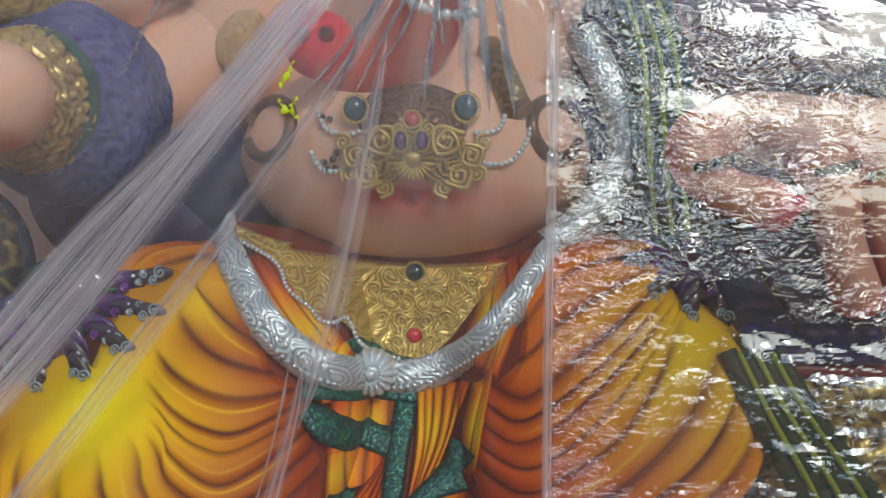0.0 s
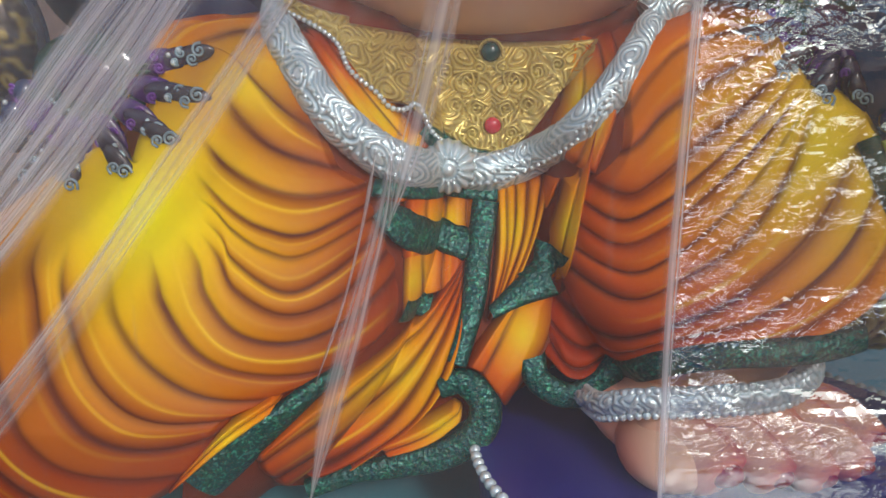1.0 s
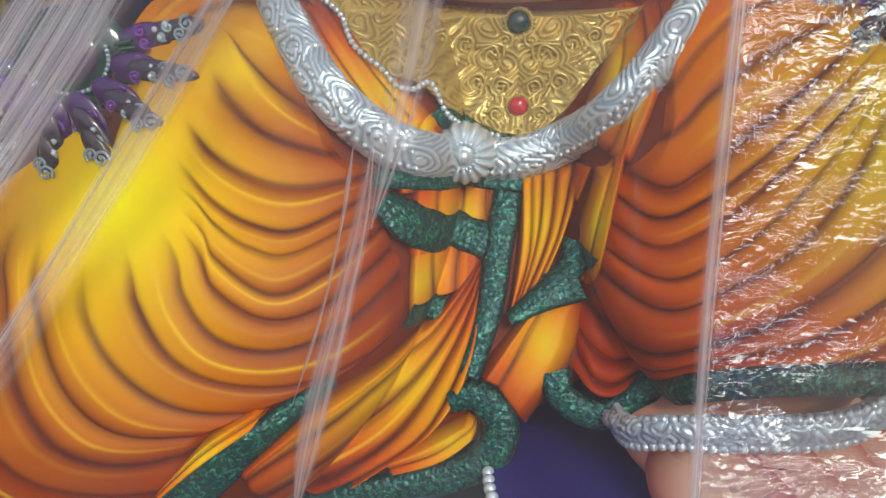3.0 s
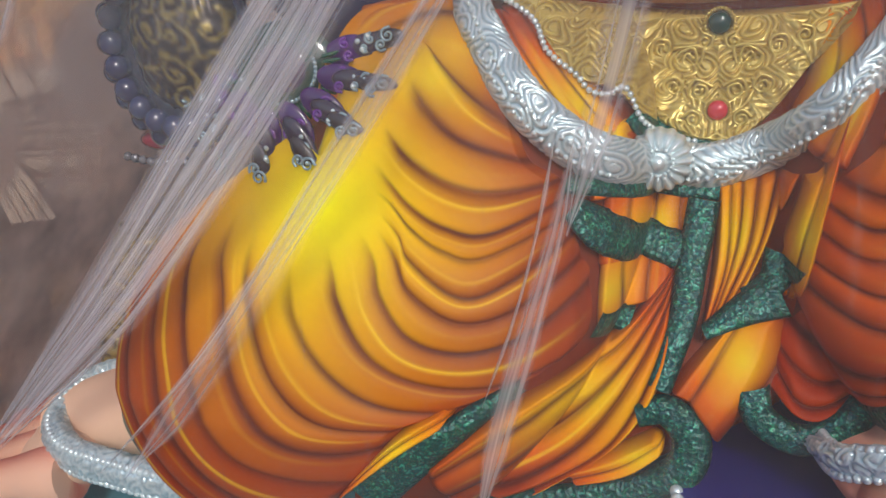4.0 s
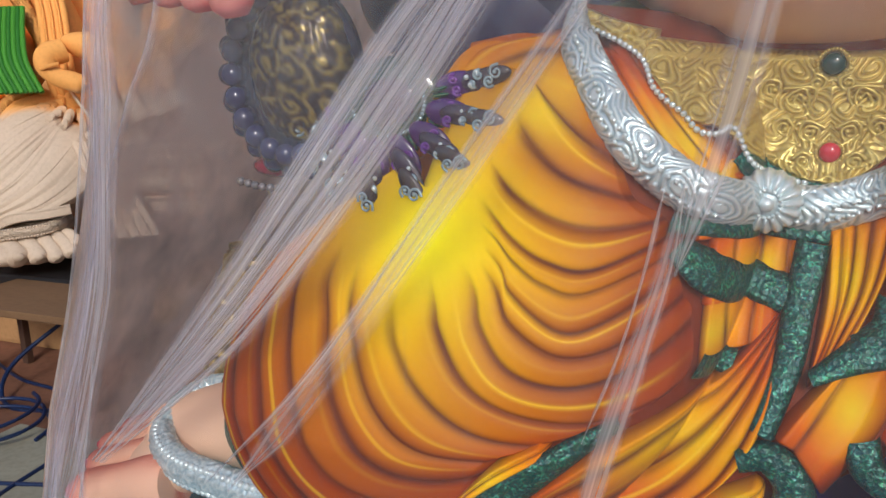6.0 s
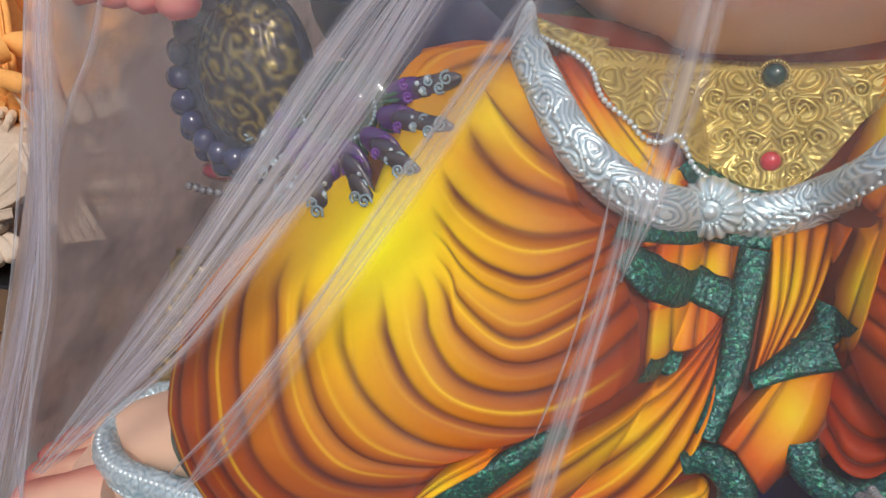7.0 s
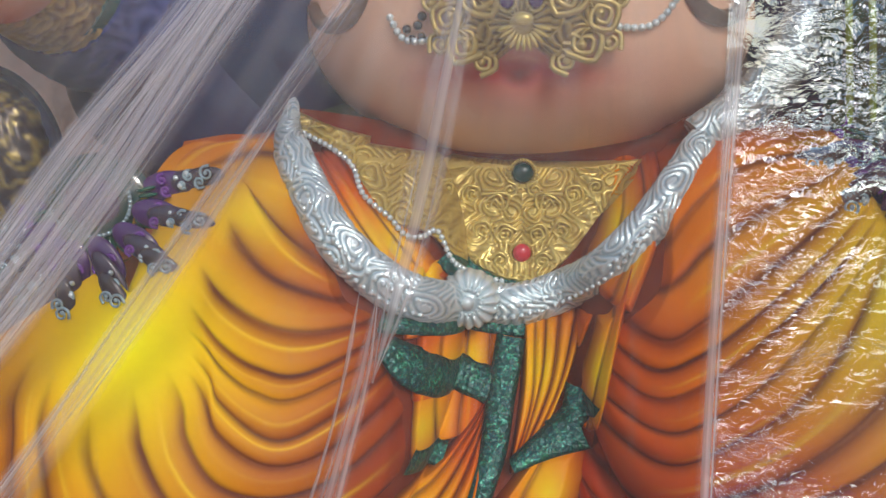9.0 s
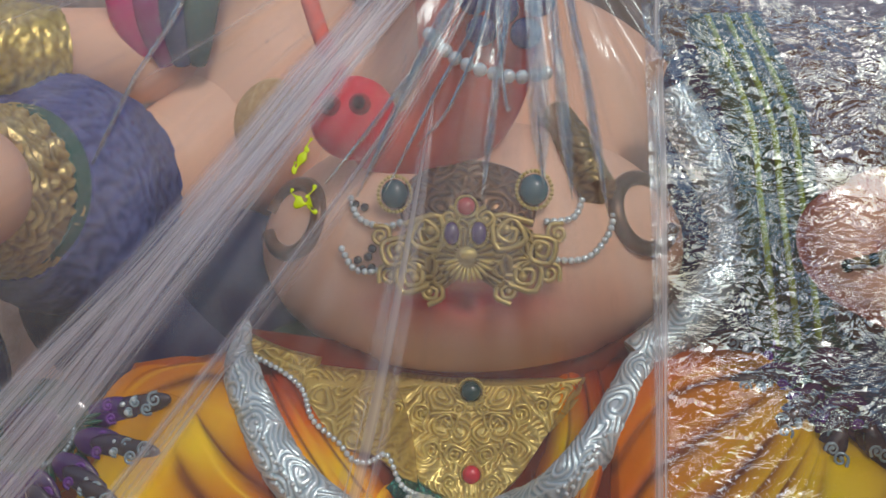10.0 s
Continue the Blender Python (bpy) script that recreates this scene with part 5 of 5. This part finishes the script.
def right_rough(x, z):
    """Crumples: sharp ridges at three sizes, calm in some places and dense in others."""
    a, b = x + 0.05 * grain_noise(x * 4, z * 4, 24), z + 0.05 * grain_noise(x * 3 + 5, z * 3, 25) + 0.12 * x
    zone = 0.14 + 0.86 * step(-0.25, 0.35, grain_noise(a * 3.5, b * 7, 26))
    high = step(1.42, 1.62, z)
    ridge = np.abs(grain_noise(a * 4 + 2, b * 13, 21)) * (1 - high) + np.abs(grain_noise(a * 9 + b * 7, b * 6 - a * 5, 27)) * high
    small = np.abs(grain_noise(a * 21, b * 36, 22)) * (1 - high) + np.abs(grain_noise(a * 34 + b * 16, b * 26 - a * 18, 28)) * high
    tiny = np.abs(grain_noise(a * 70 + 9 * b, b * 100, 23))
    return -0.009 * ridge * zone - (0.0080 - 0.0040 * high) * small * zone - 0.0024 * tiny * zone


panel("smooth_panel", -1.45, 0.157, 340, 400, left_rough, FILM_SMOOTH, "smooth hazy panel", edge=sheet_edge)
creased = panel("creased_panel", 0.150, 1.45, 400, 620, right_rough, FILM_CREASED, "glittering creased panel")
creased.data.polygons.foreach_set("use_smooth", np.zeros(len(creased.data.polygons), bool))


def strand(points, width, rise, seed, mat=FILM_FOLD, name="gathered_fold", n=160, m=9):
    """A long gathered pleat of the sheet, standing off it."""
    c = spline(points, n)
    t = np.gradient(c, axis=0)
    t /= np.linalg.norm(t, axis=1)[:, None]
    side = np.stack([-t[:, 1], t[:, 0]], -1)
    a = np.linspace(-1, 1, m)
    w = width * (0.8 + 0.3 * grain_noise(np.linspace(0, 5, n), np.full(n, 0.5), seed))
    w = w * np.clip(np.minimum(np.linspace(0, 1, n), np.linspace(1, 0, n)) * 5, 0.08, 1)
    p = c[:, None] + side[:, None] * (a[None, :, None] * w[:, None, None] / 2)
    y = film_at(p[..., 0], p[..., 1]) - 0.004 - rise * (1 - a[None] ** 2) - rise * 0.3 * grain_noise(np.linspace(0, 9, n)[:, None] + 0 * a[None], a[None] * 2.5 + 0 * w[:, None], seed + 1)
    ob = new(name, sheet_mesh(np.stack([p[..., 0], y, p[..., 1]], -1), seed * 1.7))
    ob.data.name = name
    ob.data.materials.append(mat)
    ob.parent = sheeting
    return ob


# the far side of the wrapping, behind the folded leg
s, z = np.meshgrid(np.linspace(0, 1, 60), np.linspace(0.555, 2.4, 120), indexing="ij")
x, y = sheet_edge(z) - 0.14 * (1 - np.exp(-s * 8)) + 0.02 * grain_noise(s * 9, z * 3, 31) * s, 1.20 + 1.3 * s
ob = new("far_panel", sheet_mesh(np.stack([x, y, z], -1)))
ob.data.name = "far_panel"
ob.data.materials.append(FILM_BACK)
ob.parent = sheeting
tagged(ob, "hazy far side of the wrapping")
# the band of pleats drawn from the top down to the folded foot
rng = np.random.RandomState(5)
left_line = np.array([(-0.11, 1.92), (-0.235, 1.74), (-0.40, 1.55), (-0.58, 1.385), (-0.825, 1.09), (-1.17, 0.735)])
right_line = np.array([(-0.04, 1.90), (-0.19, 1.73), (-0.345, 1.535), (-0.52, 1.295), (-0.80, 1.00), (-1.14, 0.735)])
for i, (k, w, kind) in enumerate(((0.10, 0.05, FILM_VEIL), (0.45, 0.08, FILM_VEIL), (0.75, 0.07, FILM_VEIL))):
    strand(left_line * (1 - k) + right_line * k, w, 0.004, 50 + i, kind, m=15)
for i in range(11):
    k = (i + 0.2 + 0.6 * rng.rand()) / 11
    k2 = np.clip(k + rng.uniform(-0.12, 0.12, 6), 0, 1)[:, None]
    strand(left_line * (1 - k2) + right_line * k2, rng.choice([0.004, 0.006, 0.010, 0.016]), rng.uniform(0.002, 0.004), 60 + i)
# single pleats
strand([(-0.01, 1.88), (-0.132, 1.672), (-0.314, 1.428), (-0.479, 1.222), (-0.671, 0.977), (-0.90, 0.757)], 0.030, 0.006, 80, FILM_SOFT)
strand([(-0.02, 1.88), (-0.140, 1.672), (-0.320, 1.428), (-0.485, 1.222), (-0.675, 0.977), (-0.90, 0.757)], 0.006, 0.006, 79)
strand([(-0.30, 1.43), (-0.41, 1.29), (-0.56, 1.10), (-0.72, 0.90), (-0.86, 0.75)], 0.050, 0.003, 81, FILM_SOFT)
strand([(-0.22, 1.25), (-0.24, 1.15), (-0.27, 1.04), (-0.31, 0.93)], 0.007, 0.003, 82)
strand([(-0.20, 1.25), (-0.22, 1.15), (-0.25, 1.04), (-0.29, 0.90), (-0.33, 0.74)], 0.034, 0.003, 84, FILM_SOFT)
strand([(-0.05, 1.85), (-0.10, 1.75), (-0.165, 1.605)], 0.016, 0.008, 83, FILM_GLARE)
strand([(-0.08, 1.72), (-0.12, 1.50), (-0.16, 1.32), (-0.21, 1.14)], 0.045, 0.002, 85, FILM_SOFT)
for x0, x1, z1, w in ((0.0, -0.03, 1.60, 0.016), (-0.02, -0.10, 1.66, 0.008), (0.03, 0.037, 1.61, 0.030), (0.05, 0.068, 1.60, 0.022), (0.07, 0.105, 1.58, 0.018), (-0.01, 0.005, 1.70, 0.008), (-0.06, -0.20, 1.62, 0.010), (-0.03, -0.14, 1.60, 0.008)):
    strand([(x0 * 0.8, 1.98), (x0, 1.82), ((x0 + x1) / 2, 1.71), (x1, z1)], w, 0.006, int(100 + 900 * abs(x1)), FILM_GLARE)
strand([(-0.33, 1.95), (-0.375, 1.843), (-0.42, 1.75), (-0.47, 1.65)], 0.010, 0.006, 91, FILM_GLARE)
strand([(0.168, 2.1), (0.160, 1.60), (0.153, 1.30), (0.152, 0.78), (0.15, 0.55)], 0.026, 0.003, 95, mat=FILM_SOFT, name="welded_seam")
hem_z = np.array((1.9, 1.47, 1.33, 1.17, 1.03, 0.81, 0.66, 0.56))
for shift, w, kind in ((0.034, 0.075, FILM_EDGE), (0.050, 0.11, FILM_VEIL), (0.004, 0.010, FILM_FOLD), (0.068, 0.007, FILM_FOLD), (0.030, 0.014, FILM_EDGE), (0.10, 0.016, FILM_EDGE)):
    strand([(float(sheet_edge(q)) + shift * (1 + 0.5 * math.sin(q * 5 + shift * 60)), q) for q in hem_z], w, 0.006, int(300 + 900 * shift), kind)
for strokes in ([((0.010, 0.020), (0.004, 0.010), (0.006, 0.004), 0.0030), ((0.004, 0.006), (-0.002, -0.004), (-0.008, -0.016), 0.0055), ((-0.008, -0.006), (-0.010, -0.012), (-0.009, -0.020), 0.0028)],
                [((-0.008, -0.050), (0.002, -0.053), (0.010, -0.051), 0.0075), ((0.004, -0.046), (0.012, -0.038), (0.014, -0.032), 0.0025), ((-0.006, -0.046), (-0.012, -0.040), (-0.010, -0.036), 0.0022), ((0.006, -0.055), (0.012, -0.062), (0.016, -0.060), 0.0030)]):
    sp = Sculpture()
    for *line, r in strokes:
        sp.tube([(-0.225 + u, float(film_at(-0.225 + u, 1.652 + v)) - 0.006, 1.652 + v) for u, v in line], lambda s: r * (0.6 + 0.4 * math.sin(s * 7 + r * 900)), 0, (1, 1, 1), seg=10, n=14, flat=0.25)
    ob = sp.build("paint_fleck", [FLECK])
    ob.parent = sheeting
    tagged(ob, "acid yellow paint fleck")

# ---- the yard around ----
bm = bmesh.new()
bmesh.ops.create_grid(bm, x_segments=60, y_segments=60, size=60)
tagged(part("ground", bm, EARTH), "stained brown trodden earth and concrete floor", "ground", kind="structure")
# south wall is added out of view, its height set for the film's reflections
for name, lo, hi in (("unseen_wall_south", (-12, -6.25, 0), (8, -6.0, 2.0)), ("wall_east", (8, -6.25, 0), (8.25, 6.25, 4.5)), ("wall_west", (-12.25, -6.25, 0), (-12, 6.25, 4.5))):
    tagged(part(name, box(bmesh.new(), lo, hi), WALL), "soot-stained plaster wall of the yard", "wall", kind="structure")
tagged(part("wall_north", box(bmesh.new(), (-12, 6.0, 0), (8, 6.25, 4.5)), WALL), "soot-stained plaster wall of the yard", "wall", kind="structure")

raw = statue.data.copy()
raw.name = "clay_statue"
PART_PRIMED = grained("clay_part_primed_ochre", None, 0.8, scale=18, amount=0.30, bump=0.25, attribute=True)
PART_PRIMED.node_tree.nodes["Attribute"].attribute_name = "primer"
press_folds(PART_PRIMED, 0.025)
co = np.empty(len(raw.vertices) * 3, np.float32)
raw.vertices.foreach_get("co", co)
co = co.reshape(-1, 3)
primer = over(np.ones(co.shape) * np.array(lin(206, 184, 162)), lin(244, 172, 92), np.maximum(step(1.40, 1.46, co[:, 2]), step(1.48, 1.54, co[:, 1])))
primer = over(primer, lin(236, 184, 156), step(0.74, 0.70, co[:, 2]) * 0.8)
layer = raw.color_attributes.new("primer", "FLOAT_COLOR", "POINT")
layer.data.foreach_set("color", np.hstack([primer, np.ones((len(co), 1))]).astype(np.float32).ravel())
for i in range(5):
    raw.materials[i] = PART_PRIMED
clay = tagged(new("clay_statue", raw), "unpainted clay seated statue partly primed in ochre", "statue")
clay.matrix_world = pose(-2.883, 1.598, -0.334, 0, 0, 38) @ Matrix.Diagonal((1.15, 1.15, 1.15, 1))
sc = Sculpture()
for i in range(9):
    q = 0.020 * (i - 4)
    sc.tube([(-3.78 + q * 0.8, 3.22 + q * 0.6, 1.74), (-3.74 + q * 0.9, 3.16 + q * 0.6, 1.60), (-3.70 + q, 3.12 + q * 0.6, 1.47), (-3.62 + q, 3.12 + q * 0.6, 1.32)], 0.013, 0, lin(46, 110, 40) if i % 2 else lin(70, 140, 50), seg=10, n=30)
tagged(sc.build("scarf", [PAINT]), "ridged bright green scarf hung on the clay statue", "scarf")
warm_mesh = statue.data.copy()
warm_mesh.name = "primed_statue"
PRIMED = grained("ochre_primer", lin(226, 160, 96), 0.6, scale=25, amount=0.25, bump=0.1)
press_folds(PRIMED, 0.025)
for i in range(5):
    warm_mesh.materials[i] = PRIMED
primed = tagged(new("primed_statue", warm_mesh), "statue primed in warm ochre behind the clay one", "statue")
primed.matrix_world = pose(-5.2, 2.6, -0.16) @ Matrix.Diagonal((-1.6, 1.6, 1.6, 1))


def bench(x0, x1, y0, y1, top):
    b = tagged(new("bench"), "low rusty steel bench with a worn wooden top", "bench")
    part("bench_top", box(bmesh.new(), (x0, y0, top - 0.035), (x1, y1, top), 0.006), PLINTH, b)
    for x in (x0 + 0.05, x1 - 0.05):
        for y in (y0 + 0.05, y1 - 0.05):
            part("leg", box(bmesh.new(), (x - 0.018, y - 0.018, 0), (x + 0.018, y + 0.018, top - 0.035), 0.003), STEEL, b)
    return b


bench(-3.62, -2.70, 2.52, 2.94, 0.42)
RUBBER = grained("black_rubber", lin(26, 24, 26), 0.6, scale=30, amount=0.3)
TARP = grained("ochre_tarpaulin", lin(186, 142, 96), 0.8, scale=12, amount=0.4, bump=0.4)
CONCRETE = grained("worn_concrete", lin(150, 146, 128), 0.9, scale=10, amount=0.6, bump=0.4)
tagged(part("tarp_block", box(bmesh.new(), (-5.35, 3.06, 0.0), (-3.30, 4.35, 0.36), 0.03), TARP), "block under an ochre tarpaulin carrying the clay statue", "platform")
tagged(part("rubber_mat", box(bmesh.new(), (-5.45, 2.96, 0.361), (-3.20, 4.45, 0.43), 0.02), RUBBER), "thick black rubber mat on the tarpaulin block", "mat")
tagged(part("pavement", box(bmesh.new(), (-2.95, 0.9, -0.05), (-1.45, 2.35, 0.008), 0.004), CONCRETE), "worn grey concrete slab let into the floor", "pavement", kind="structure")
bench(-6.9, -3.2, 4.4, 5.9, 0.88)


def hose(points, r=0.008):
    sc = Sculpture()
    sc.tube(points, r, 0, (1, 1, 1), seg=10, n=140)
    return tagged(sc.build("hose", [HOSE]), "thin blue hose looped over the floor", "hose", group="hoses on the floor")


hose([(-3.0 + 0.26 * math.cos(k) * (1 - k / 40), 2.25 + 0.20 * math.sin(k), 0.015 + 0.006 * k) for k in np.linspace(0, 14, 26)])
hose([(-3.6, 2.5, 0.012), (-3.1, 2.05, 0.012), (-2.7, 1.95, 0.012), (-2.3, 2.05, 0.012)])
hose([(-3.9, 2.9, 0.012), (-3.4, 2.7, 0.012), (-3.0, 2.62, 0.012), (-2.6, 2.3, 0.012), (-2.5, 1.9, 0.012)], 0.008)
hose([(-3.2, 2.9, 0.30), (-3.3, 2.6, 0.12), (-3.15, 2.45, 0.012), (-2.8, 2.5, 0.012), (-2.75, 2.3, 0.012)], 0.010)
